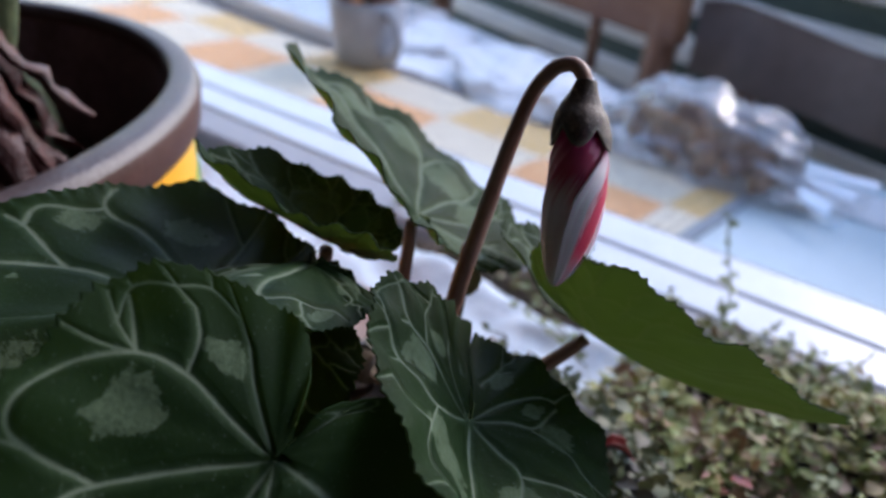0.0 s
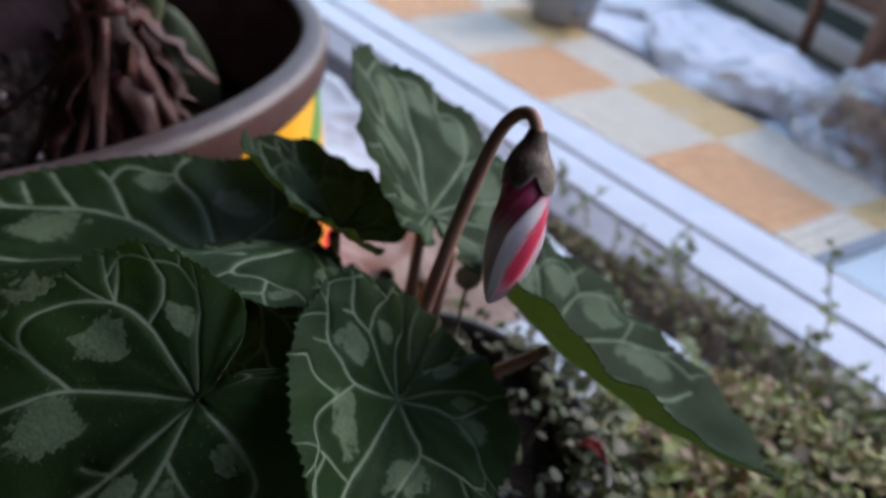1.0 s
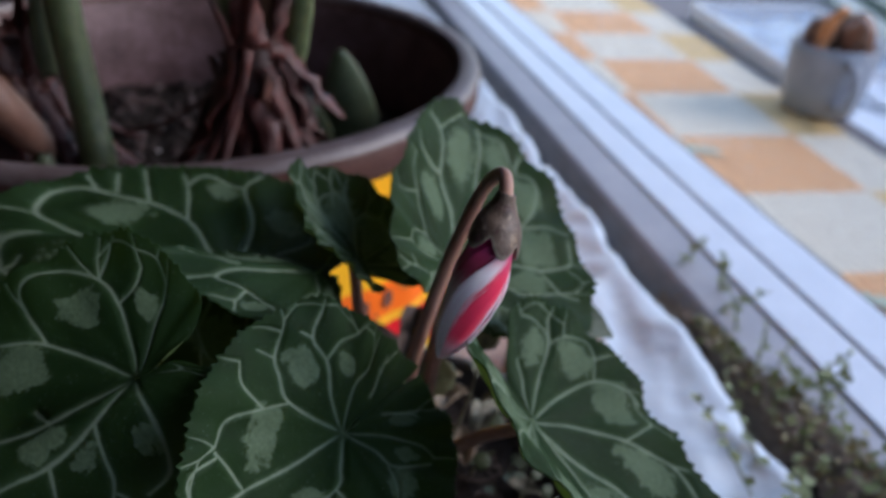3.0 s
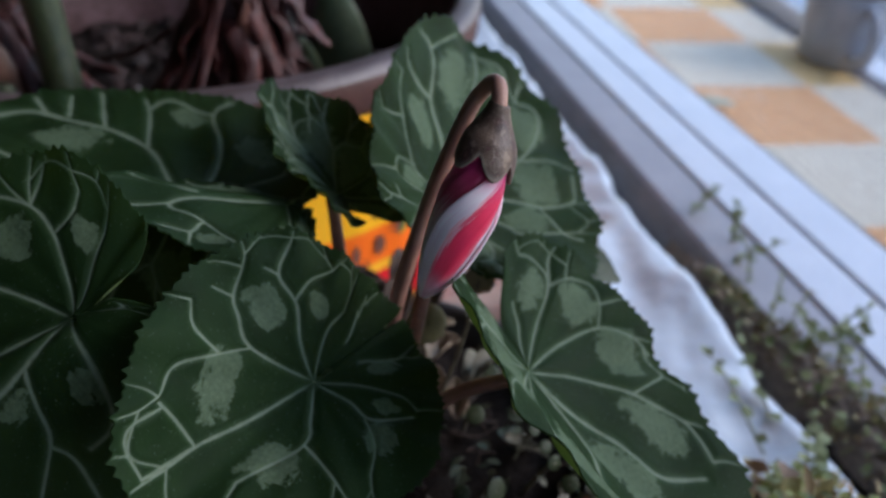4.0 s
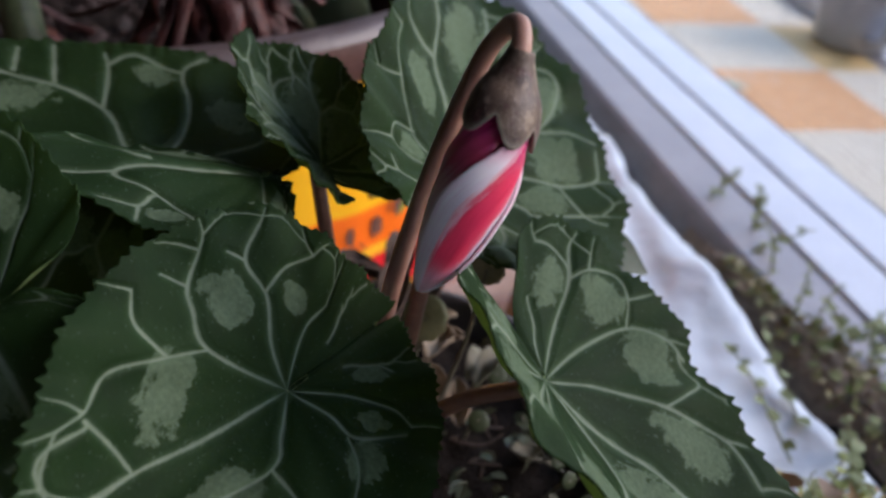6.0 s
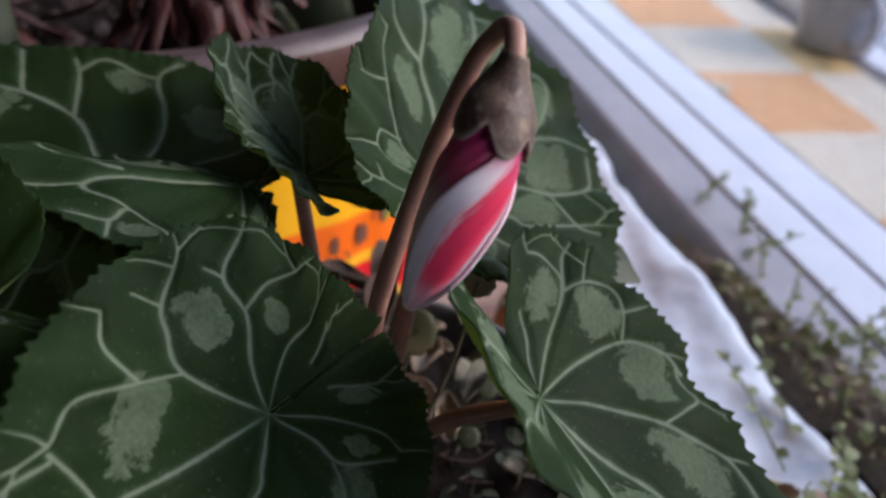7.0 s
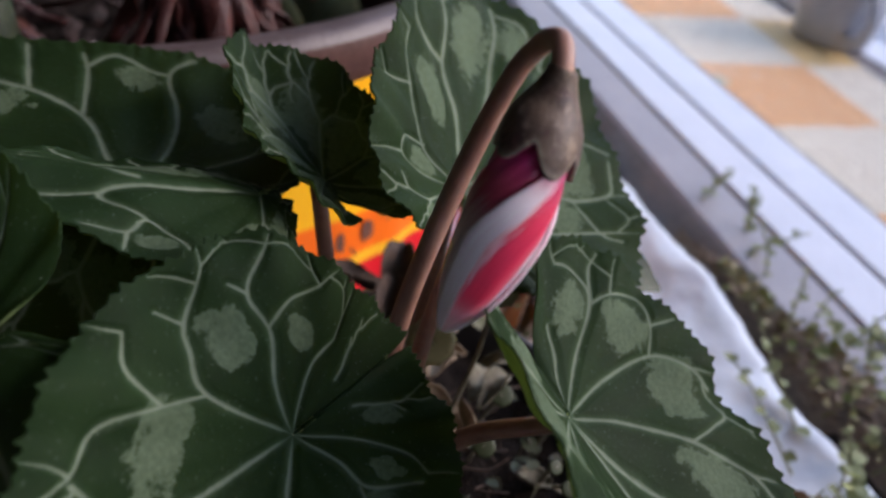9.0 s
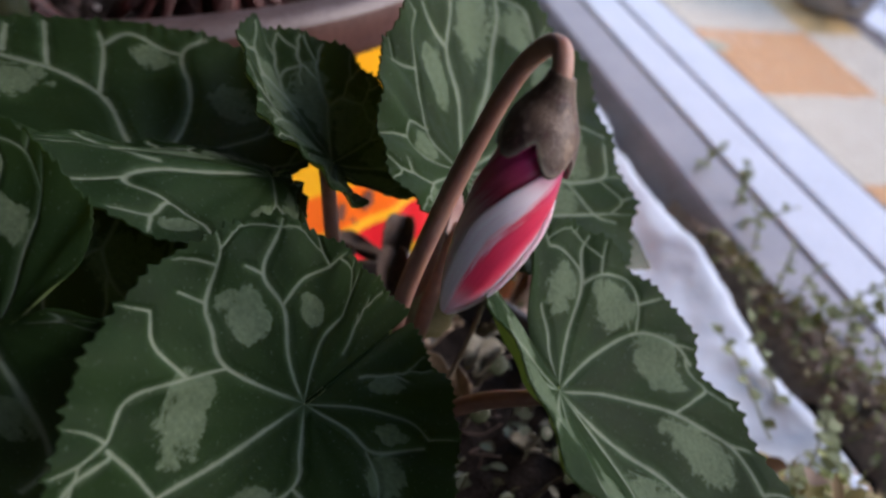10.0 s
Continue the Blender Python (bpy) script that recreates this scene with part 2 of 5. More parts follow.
def pot_wrap():
    """Printed yellow wrapper with an orange band, a red foot and a green swoosh."""
    m = material("printed_wrapper", (0.8, 0.5, 0.05), 0.35)
    u, h = attr(m, "turn"), attr(m, "height")
    v = place(m)
    n = noise_tex(m, v, 40, 3.0)
    wave = calc(m, "MULTIPLY", calc(m, "SUBTRACT", n, 0.5), 0.003)
    # The bands sink a little towards the window.
    q = calc(m, "ADD", calc(m, "ADD", h, wave), calc(m, "MULTIPLY", calc(m, "SUBTRACT", u, 0.66), 0.015))
    col = ramp(m, n, [(0.3, (0.78, 0.35, 0.008)), (0.7, (0.82, 0.42, 0.016))])
    col = mix(m, step(m, q, -0.0745, -0.0765), col, (0.80, 0.135, 0.010))
    col = mix(m, step(m, q, -0.0938, -0.0950), col, (0.80, 0.38, 0.02))
    col = mix(m, step(m, q, -0.0990, -0.1002), col, (0.62, 0.014, 0.02))
    col = mix(m, step(m, q, -0.124, -0.126), col, (0.70, 0.42, 0.03))
    band = calc(m, "MULTIPLY", step(m, calc(m, "SUBTRACT", h, calc(m, "MULTIPLY", calc(m, "SUBTRACT", u, 0.88), 0.12)), -0.066, -0.063),
                step(m, calc(m, "SUBTRACT", h, calc(m, "MULTIPLY", calc(m, "SUBTRACT", u, 0.88), 0.12)), -0.034, -0.037))
    band = calc(m, "MULTIPLY", band, step(m, u, 0.70, 0.72))
    col = mix(m, band, col, (0.10, 0.26, 0.03))
    link(m, col, bsdf(m).inputs["Base Color"])
    bsdf(m).inputs["Specular IOR Level"].default_value = 0.12
    bump(m, n, 0.1, 0.001)
    return m


WRAP = pot_wrap()
PRINT = speckled("dark_print", (0.10, 0.03, 0.02), (0.16, 0.06, 0.03), 200, 0.5)
BULB_SKIN = speckled("papery_bulb_skin", (0.020, 0.0017, 0.0011), (0.074, 0.0080, 0.0035), 120, 0.55, 6, 0.9, 0.002)
BULB_PINK = speckled("pinkish_bulb_scale", (0.1400, 0.0595, 0.0385), (0.2240, 0.1120, 0.0700), 60, 0.5, 6, 0.5, 0.002)
GREEN_STEM = stem_mat("green_leaf_neck", (0.0403, 0.0527, 0.0174), (0.0744, 0.0930, 0.0341))
GREEN_LEAF = stem_mat("green_bulb_leaf", (0.045, 0.062, 0.030), (0.075, 0.098, 0.050))
PEBBLE = speckled("pale_grit", (0.35, 0.30, 0.27), (0.62, 0.58, 0.55), 300, 0.8)
DEAD = speckled("dead_leaf_tan", (0.15, 0.098, 0.064), (0.28, 0.21, 0.14), 260, 0.7, 5, 0.8)
PALE_DEAD = speckled("pale_dead_leaf", (0.090, 0.078, 0.053), (0.165, 0.150, 0.105), 260, 0.7, 5, 0.8)


def weed_mat(name, stops):
    m = material(name, stops[0], 0.55)
    g = node(m, "ShaderNodeNewGeometry")
    col = ramp(m, g.outputs["Random Per Island"], [(k / (len(stops) - 1), c) for k, c in enumerate(stops)])
    link(m, col, bsdf(m).inputs["Base Color"])
    thin(m, col, 0.25)
    return m


WEED = weed_mat("small_weeds", [(0.136, 0.178, 0.030), (0.209, 0.238, 0.053), (0.333, 0.333, 0.095), (0.246, 0.119, 0.059), (0.161, 0.101, 0.053),
                                (0.271, 0.286, 0.080), (0.161, 0.202, 0.037), (0.271, 0.155, 0.075), (0.406, 0.393, 0.149)])
CREEPER = weed_mat("creeper_green", [(0.12, 0.15, 0.06), (0.20, 0.23, 0.10), (0.26, 0.27, 0.14), (0.22, 0.15, 0.09)])
# Weed greens darkened for the shade of the big leaves over the soil.
SHADED_WEED = weed_mat("shaded_weeds", [(0.023, 0.034, 0.014), (0.046, 0.058, 0.029), (0.095, 0.096, 0.054), (0.042, 0.031, 0.02)])
RED = speckled("red_bit", (0.24, 0.04, 0.025), (0.38, 0.08, 0.05), 90, 0.5)
SLAT = speckled("weathered_white_board", (0.74, 0.73, 0.71), (0.86, 0.85, 0.82), 14, 0.8, 10, 0.4)
GREEN_BOARD = speckled("dark_green_board", (0.05, 0.08, 0.07), (0.09, 0.13, 0.11), 10, 0.7)
BROWN_WOOD = speckled("brown_varnished_wood", (0.18, 0.08, 0.045), (0.28, 0.14, 0.08), 14, 0.4, 10, 0.3)
thin(SLAT, (0.85, 0.83, 0.80), 0.12)
GREY_WOOD = speckled("weathered_grey_wood", (0.1728, 0.1496, 0.1428), (0.2592, 0.2244, 0.2108), 9, 0.8, 14, 0.4)
DARK_CLOTH = speckled("dark_brown_cloth", (0.17, 0.135, 0.125), (0.24, 0.195, 0.18), 20, 0.9, 20, 0.5)
PAPER = speckled("white_paper_bag", (0.86, 0.85, 0.86), (0.92, 0.91, 0.91), 12, 0.38, 10, 0.2, 0.002)
thin(PAPER, (0.92, 0.91, 0.92), 0.15)
MUG = speckled("grey_glaze", (0.30, 0.31, 0.34), (0.42, 0.43, 0.46), 25, 0.3, 6, 0.2)
NUT = speckled("brown_nut", (0.16, 0.07, 0.04), (0.30, 0.15, 0.08), 60, 0.6, 6, 0.7, 0.002)
CONCRETE = speckled("balcony_floor", (0.20, 0.19, 0.18), (0.30, 0.29, 0.27), 5, 0.9, 20, 0.5)


def film_mat():
    m = material("clear_film", (1, 1, 1), 0.12)
    nt = m.node_tree
    clear = nt.nodes.new("ShaderNodeBsdfTransparent")
    gloss = nt.nodes.new("ShaderNodeBsdfGlossy")
    gloss.inputs["Roughness"].default_value = 0.16
    v = place(m)
    nb = node(m, "ShaderNodeBump", Strength=0.4, Distance=0.004)
    link(m, noise_tex(m, v, 26, 4.0, 0.55, 2.0), nb.inputs["Height"])
    link(m, nb.outputs["Normal"], gloss.inputs["Normal"])
    fr = node(m, "ShaderNodeFresnel", IOR=1.5)
    link(m, nb.outputs["Normal"], fr.inputs["Normal"])
    ms = nt.nodes.new("ShaderNodeMixShader")
    link(m, calc(m, "ADD", calc(m, "MULTIPLY", fr.outputs[0], 1.0), 0.2, True), ms.inputs[0])
    haze = nt.nodes.new("ShaderNodeBsdfDiffuse")
    haze.inputs["Color"].default_value = (0.9, 0.9, 0.92, 1)
    milky = nt.nodes.new("ShaderNodeMixShader")
    milky.inputs[0].default_value = 0.45
    link(m, gloss.outputs[0], milky.inputs[1])
    link(m, haze.outputs[0], milky.inputs[2])
    link(m, clear.outputs[0], ms.inputs[1])
    link(m, milky.outputs[0], ms.inputs[2])
    link(m, ms.outputs[0], nt.nodes["Material Output"].inputs["Surface"])
    return m


FILM = film_mat()

# ---- mesh helpers ----


def finish(bm, name, mats, smooth=True):
    me = bpy.data.meshes.new(name)
    bmesh.ops.recalc_face_normals(bm, faces=bm.faces)
    bm.to_mesh(me)
    bm.free()
    for mt in mats if isinstance(mats, (list, tuple)) else [mats]:
        me.materials.append(mt)
    if smooth:
        me.shade_smooth()
    return me


def part(name, bm, mats, parent=None, label="", smooth=True):
    ob = new(name, finish(bm, name, mats, smooth) if isinstance(bm, bmesh.types.BMesh) else bm)
    ob.parent = parent
    return tagged(ob, label)


def base(name, at, label, category, group="", kind=""):
    """The Empty at a thing's foot."""
    ob = new(name)
    ob.empty_display_size = 0.01
    ob.location = at
    return tagged(ob, label, category, group, kind)


def box(x0, x1, y0, y1, z0, z1, bevel=0.0, bm=None):
    bm = bm or bmesh.new()
    r = bmesh.ops.create_cube(bm, size=1.0, matrix=Matrix.Translation(((x0 + x1) / 2, (y0 + y1) / 2, (z0 + z1) / 2)) @ Matrix.Diagonal((x1 - x0, y1 - y0, z1 - z0, 1)))
    if bevel:
        edges = list({e for v in r["verts"] for e in v.link_edges})
        bmesh.ops.bevel(bm, geom=edges, offset=bevel, segments=2, affect="EDGES", profile=0.5)
    return bm


def grid(fn, nu, nv, wrap=False, bm=None):
    """A sheet of quads through fn(i, j); wrap closes it in i."""
    bm = bm or bmesh.new()
    vs = [[bm.verts.new(fn(i, j)) for j in range(nv)] for i in range(nu)]
    for i in range(nu if wrap else nu - 1):
        for j in range(nv - 1):
            a, b = vs[i], vs[(i + 1) % nu]
            bm.faces.new((a[j], b[j], b[j + 1], a[j + 1]))
    return bm


def lathe(profile, at=(0, 0, 0), n=64, bm=None, wobble=0.0):
    at = Vector(at)

    def fn(i, j):
        a = 2 * math.pi * i / n
        r, z = profile[j]
        r *= 1 + wobble * noise.noise((math.cos(a) * 2, math.sin(a) * 2, z * 30))
        return at + Vector((r * math.cos(a), r * math.sin(a), z))
    return grid(fn, n, len(profile), True, bm)


def spline(points, n):
    """A smooth line of n places through the points (Catmull-Rom)."""
    p = [Vector(q) for q in points]
    p = [2 * p[0] - p[1], *p, 2 * p[-1] - p[-2]]
    out = []
    for k in range(n):
        s = k / (n - 1) * (len(p) - 3)
        i = min(int(s), len(p) - 4)
        t = s - i
        a, b, c, d = p[i:i + 4]
        out.append(0.5 * ((2 * b) + (c - a) * t + (2 * a - 5 * b + 4 * c - d) * t * t + (3 * b - a - 3 * c + d) * t ** 3))
    return out


def tube(points, radii, n=24, sides=10, bm=None, caps=True, flat=1.0):
    """A round rod along a smooth line, its radius going through radii."""
    bm = bm or bmesh.new()
    line = spline(points, n)
    rad = [float(r) for r in np.interp(np.linspace(0, 1, n), np.linspace(0, 1, len(radii)), radii)]
    side = None
    rings = []
    for k, c in enumerate(line):
        d = (line[min(k + 1, n - 1)] - line[max(k - 1, 0)]).normalized()
        if side is None:
            side = d.orthogonal().normalized()
        side = (side - side.dot(d) * d).normalized()
        up = d.cross(side)
        rings.append([bm.verts.new(c + rad[k] * (math.cos(a) * side + flat * math.sin(a) * up)) for a in (2 * math.pi * s / sides for s in range(sides))])
    for a, b in zip(rings, rings[1:]):
        for s in range(sides):
            bm.faces.new((a[s], a[(s + 1) % sides], b[(s + 1) % sides], b[s]))
    if caps:
        bm.faces.new(rings[0][::-1])
        bm.faces.new(rings[-1])
    return bm


def blade(bm, at, along, out, length, width, cup=0.2, segs=4, tip=1.0):
    """A small leaf of a few quads from at, going along, its face turned to out."""
    along = Vector(along).normalized()
    out = (Vector(out) - Vector(out).dot(along) * along).normalized()
    side = along.cross(out)
    rows = []
    for k in range(segs + 1):
        s = k / segs
        w = width * math.sin(math.pi * min(0.08 + 0.92 * s, 0.97) ** tip)
        c = Vector(at) + along * (length * s) + out * (-cup * length * s * s)
        rows.append([bm.verts.new(c + side * (w * q / 2) + out * (cup * 0.6 * w * abs(q))) for q in (-1, 0, 1)])
    for a, b in zip(rows, rows[1:]):
        bm.faces.new((a[0], a[1], b[1], b[0]))
        bm.faces.new((a[1], a[2], b[2], b[1]))


# ---- the window and the room ----
SILL, RAIL = -0.138, -0.126
floor = tagged(new("floor", finish(box(-2.6, 2.6, -2.6, 0.36, -1.06, -1.0), "floor", FLOORING, False)), "dark brown wooden room floor", "floor", kind="structure")
ceiling = tagged(new("ceiling", finish(box(-2.6, 2.6, -2.6, 0.36, 1.15, 1.2), "ceiling", PLASTER, False)), "pale plaster ceiling of the room", "ceiling", kind="structure")
for wname, bx in (("wall_south", (-2.6, 2.6, -2.66, -2.6, -1.06, 1.2)), ("wall_west", (-2.66, -2.6, -2.66, 0.36, -1.06, 1.2)),
                  ("wall_east", (2.6, 2.66, -2.66, 0.36, -1.06, 1.2))):
    tagged(new(wname, finish(box(*bx), wname, PLASTER, False)), "pale plaster wall of the room", "wall", kind="structure")
wn_bm = box(-2.6, 2.6, 0.24, 0.36, -1.0, RAIL - 0.04)
box(-2.6, 2.6, 0.24, 0.36, 0.62, 1.15, 0, wn_bm)
box(-2.6, -1.35, 0.24, 0.36, RAIL - 0.04, 0.62, 0, wn_bm)
box(1.5, 2.6, 0.24, 0.36, RAIL - 0.04, 0.62, 0, wn_bm)
tagged(new("wall_north", finish(wn_bm, "wall_north", PLASTER, False)), "plaster window wall with a wide opening", "wall", kind="structure")

sill = tagged(new("window_sill", finish(box(-1.7, 1.5, -0.30, 0.2215, SILL - 0.045, SILL - 0.006, 0.004), "window_sill", PVC_GREY)), "deep grey windowsill board under the white film", "windowsill", kind="structure")

frame_bottom = base("window_1", (0, 0.28, RAIL), "white plastic window frame with two flat tracks and dark gaskets", "window", kind="structure")


def profile_x(pts, x0, x1, n=2):
    """A moulding along x through (y, z) places."""
    return grid(lambda i, j: Vector((x0 + (x1 - x0) * i / (n - 1), pts[j][0], pts[j][1])), n, len(pts))


def rel(parent, bm):
    bmesh.ops.translate(bm, vec=-Vector(parent.location), verts=bm.verts)
    return bm


z = RAIL
# The rounded reveal has one mottled tone, darker than the ledge.
part("reveal", rel(frame_bottom, profile_x([(0.2225, z - 0.11), (0.2225, z - 0.028), (0.2245, z - 0.014), (0.2300, z - 0.0055), (0.2375, z - 0.0025)], -1.7, 1.5)), TAUPE, frame_bottom, "dark taupe inner edge of the frame")
part("inner_ledge", rel(frame_bottom, profile_x([(0.2370, z - 0.012), (0.2370, z - 0.0025), (0.2395, z - 0.0008), (0.2695, z - 0.0006), (0.2705, z - 0.012)], -1.7, 1.5)), LEDGE, frame_bottom, "dull lilac-grey inner ledge", False)
part("gasket", rel(frame_bottom, box(-1.7, 1.5, 0.2702, 0.2735, z - 0.02, z - 0.0035)), GASKET, frame_bottom, "dark rubber gasket", False)
part("track", rel(frame_bottom, box(-1.7, 1.5, 0.2735, 0.3055, z - 0.04, z, 0.0012)), PVC, frame_bottom, "", False)
part("groove", rel(frame_bottom, box(-1.7, 1.5, 0.3050, 0.3085, z - 0.04, z - 0.003)), PVC_GREY, frame_bottom, "grey groove between the tracks", False)
part("track", rel(frame_bottom, box(-1.7, 1.5, 0.3085, 0.3455, z - 0.04, z + 0.0005, 0.0012)), PVC, frame_bottom, "", False)
part("gasket", rel(frame_bottom, box(-1.7, 1.5, 0.3455, 0.350, z - 0.04, z - 0.0015)), GASKET, frame_bottom, "dark outer edge", False)
part("outer_sill", rel(frame_bottom, box(-1.7, 1.5, 0.350, 0.362, z - 0.06, z - 0.02)), PVC_GREY, frame_bottom, "", False)


def film_height(x, y):
    """Height of the crumpled film on the sill."""
    h = 0.006 * noise.noise((x * 9, y * 9, 0)) + 0.003 * noise.noise((x * 28, y * 20, 3)) + 0.0035 * abs(noise.noise((x * 14 + y * 8, y * 30, 7))) + 0.0046 * (0.5 - abs(noise.noise((x * 30 - y * 12, y * 34 + x * 9, 2)))) + 0.0022 * (0.5 - abs(noise.noise((x * 74 + y * 31, y * 66 - x * 20, 5))))
    return SILL + 0.006 + max(h, -0.008)


def film_sheet():
    def edge(x):
        return 0.2158 + 0.0024 * math.cos(39.3 * (x + 0.16)) + 0.0016 * math.sin(x * 97 + 1) + 0.004 * math.exp(-((x + 0.32) / 0.05) ** 2) + 0.02 * max(0.0, -x - 0.45)

    def fn(i, j):
        x = -1.2 + 1.6 * i / 399
        s = j / 109
        y = -0.28 + (min(edge(x), 0.2205) + 0.28) * s
        h = film_height(x, y) - SILL - 0.006
        roll = 0.006 * math.exp(-((1 - s) / 0.05) ** 2)
        return Vector((x, y, SILL + 0.006 + h + roll - 0.02 * max(0.0, s - 0.985) / 0.015))
    return grid(fn, 400, 110)


film_ob = tagged(new("plastic_sheet", finish(film_sheet(), "plastic_sheet", SHEET)), "crumpled white plastic sheet covering the windowsill", "plastic sheet")
sol = film_ob.modifiers.new("thickness", "SOLIDIFY")
sol.thickness, sol.offset = 0.0012, -1

# ---- outside ----
ground = tagged(new("ground", finish(box(-200, 200, -200, 200, -1.3, -1.25), "ground", CONCRETE, False)), "grey concrete balcony floor", "ground", kind="structure")

TABLE_Z = -0.284
tb = bmesh.new()
corners = [(-2.2, 0.45), (0.40, 0.45), (0.40, 0.86), (-2.2, 1.62)]
low = [tb.verts.new((x, y, TABLE_Z - 0.034)) for x, y in corners]
top = [tb.verts.new((x, y, TABLE_Z - 0.004)) for x, y in corners]
tb.faces.new(top)
tb.faces.new(low[::-1])
for k in range(4):
    tb.faces.new((low[k], low[(k + 1) % 4], top[(k + 1) % 4], top[k]))
table = base("table", (-0.9, 0.9, -1.25), "long balcony table of weathered grey wood", "table")
part("tabletop", rel(table, tb), GREY_WOOD, table, "", False)
for x, y in ((-2.1, 0.5), (0.33, 0.5), (0.33, 0.75), (-2.1, 1.5)):
    part("leg", rel(table, box(x - 0.025, x + 0.025, y - 0.025, y + 0.025, -1.25, TABLE_Z - 0.034, 0.004)), BROWN_WOOD, table)

cloth_bm = bmesh.new()
quad = [(-0.42, 0.46), (0.395, 0.46), (0.395, 0.855), (-0.42, 1.09)]
lo4 = [cloth_bm.verts.new((x, y, TABLE_Z - 0.0035)) for x, y in quad]
hi4 = [cloth_bm.verts.new((x, y, TABLE_Z - 0.0005)) for x, y in quad]
cloth_bm.faces.new(hi4)
cloth_bm.faces.new(lo4[::-1])
for k in range(4):
    cloth_bm.faces.new((lo4[k], lo4[(k + 1) % 4], hi4[(k + 1) % 4], hi4[k]))
tagged(new("oilcloth", finish(cloth_bm, "oilcloth", TABLE, False)), "pale blue oilcloth covering the end of the table", "tablecloth")

mat_ob = base("table_mat", (-0.224, 0.709, TABLE_Z), "orange, yellow and cream checked ribbed table mat", "mat")
mat_ob.rotation_euler = (0, 0, radians(-4.8))
part("cloth", grid(lambda i, j: Vector((-2.0 + 2.046 * i / 160, -0.26 + 0.354 * j / 24, 0.0035 + 0.0012 * noise.noise((i * 0.15, j * 0.4, 2)))), 161, 25), CHECKED, mat_ob)
part("underside", box(-2.0, 0.046, -0.26, 0.094, 0.0, 0.0022), GREY_BIND, mat_ob, "", False)
part("binding", box(0.0465, 0.064, -0.26, 0.094, 0.0, 0.005, 0.0015), GREY_BIND, mat_ob, "dark grey end binding")
for sx, sy in ((-0.522, -0.18), (-0.148, -0.158)):
    bm = bmesh.new()
    for k in range(3):
        blade(bm, (sx + 0.006 * k, sy + 0.01 * k, 0.0062), (1, 0.3 * k - 0.3, 0), (0, 0, 1), 0.03, 0.014, 0.0)
    part("printed_leaf", bm, speckled("green_print", (0.42, 0.50, 0.38), (0.50, 0.56, 0.44), 60), mat_ob, "small green printed leaf")


def lump(size, seed, rough=0.2, detail=3, freq=1.5):
    bm = bmesh.new()
    bmesh.ops.create_icosphere(bm, subdivisions=detail, radius=1.0)
    for v in bm.verts:
        d = 1 + rough * noise.noise(v.co * freq + Vector((seed * 3.1, seed, 0))) + rough * 0.5 * noise.noise(v.co * freq * 2.7 + Vector((0, seed, 5)))
        v.co = Vector((v.co.x * size[0], v.co.y * size[1], v.co.z * size[2])) * d
    return bm


# Mug with kitchen odds and ends
mug = base("mug", (-0.877, 0.866, TABLE_Z + 0.0045), "grey glazed mug holding brown and orange odds and ends", "mug")
part("cup", lathe([(0.0, 0.002), (0.052, 0.002), (0.057, 0.006), (0.062, 0.045), (0.066, 0.085), (0.067, 0.110), (0.0655, 0.1125), (0.063, 0.110), (0.060, 0.045), (0.05, 0.012), (0.0, 0.012)], n=40), MUG, mug)
part("handle", tube([(0.060, -0.02, 0.095), (0.09, -0.03, 0.092), (0.105, -0.034, 0.062), (0.09, -0.03, 0.03), (0.058, -0.02, 0.024)], [0.008, 0.007, 0.008], 24, 8), MUG, mug)
for k, (c, mt) in enumerate([((-0.02, -0.02, 0.115), NUT), ((0.025, 0.015, 0.12), BROWN_WOOD), ((0.0, 0.03, 0.122), NUT), ((-0.03, 0.025, 0.115), DEAD)]):
    bm = lump((0.026, 0.022, 0.035), k + 2)
    bmesh.ops.translate(bm, vec=c, verts=bm.verts)
    part("content", bm, mt, mug)
bm = tube([(0.0, -0.03, 0.10), (0.01, -0.035, 0.14), (0.03, -0.03, 0.17)], [0.009, 0.011, 0.006], 10, 8)
part("content", bm, speckled("orange_peel", (0.7, 0.25, 0.08), (0.8, 0.35, 0.14), 60), mug, "orange piece")

# White bags
for bname, at, size, seed, lab in (("paper_bag", (-0.575, 0.955, TABLE_Z), (0.19, 0.105, 0.045), 1, "crumpled white paper bag lying on the table"),
                                   ("paper_bag", (-0.93, 1.09, TABLE_Z), (0.13, 0.10, 0.025), 9, "flat white paper bag behind the mug")):
    bm = lump(size, seed, 0.22, 5, 1.5)
    for v in bm.verts:
        ridge = 1 - abs(noise.noise(v.co * 11 + Vector((seed, 0, 0)))) * 2.2 + 0.5 * (1 - abs(noise.noise(v.co * 27)) * 2)
        v.co.z = max(v.co.z, 0) * 0.8 + 0.3 * size[2] * ridge * min(1, max(v.co.z, 0) / (0.5 * size[2]))
    ob = tagged(new(bname, finish(bm, bname, PAPER)), lab, "bag")
    ob.matrix_world = Matrix.Translation(at) @ pose(0, 0, 0, 0, 0, -22)
sheet_bm = grid(lambda i, j: Vector((-0.06 + 0.12 * i / 20, -0.045 + 0.09 * j / 12, 0.002 + 0.004 * abs(noise.noise((i * 0.2, j * 0.3, 1))))), 21, 13)
ob = tagged(new("paper_sheet", finish(sheet_bm, "paper_sheet", PAPER)), "white paper sheet lying on the pale table", "paper")
ob.matrix_world = Matrix.Translation((-0.055, 0.893, TABLE_Z)) @ pose(0, 0, 0, 0, 0, -3)

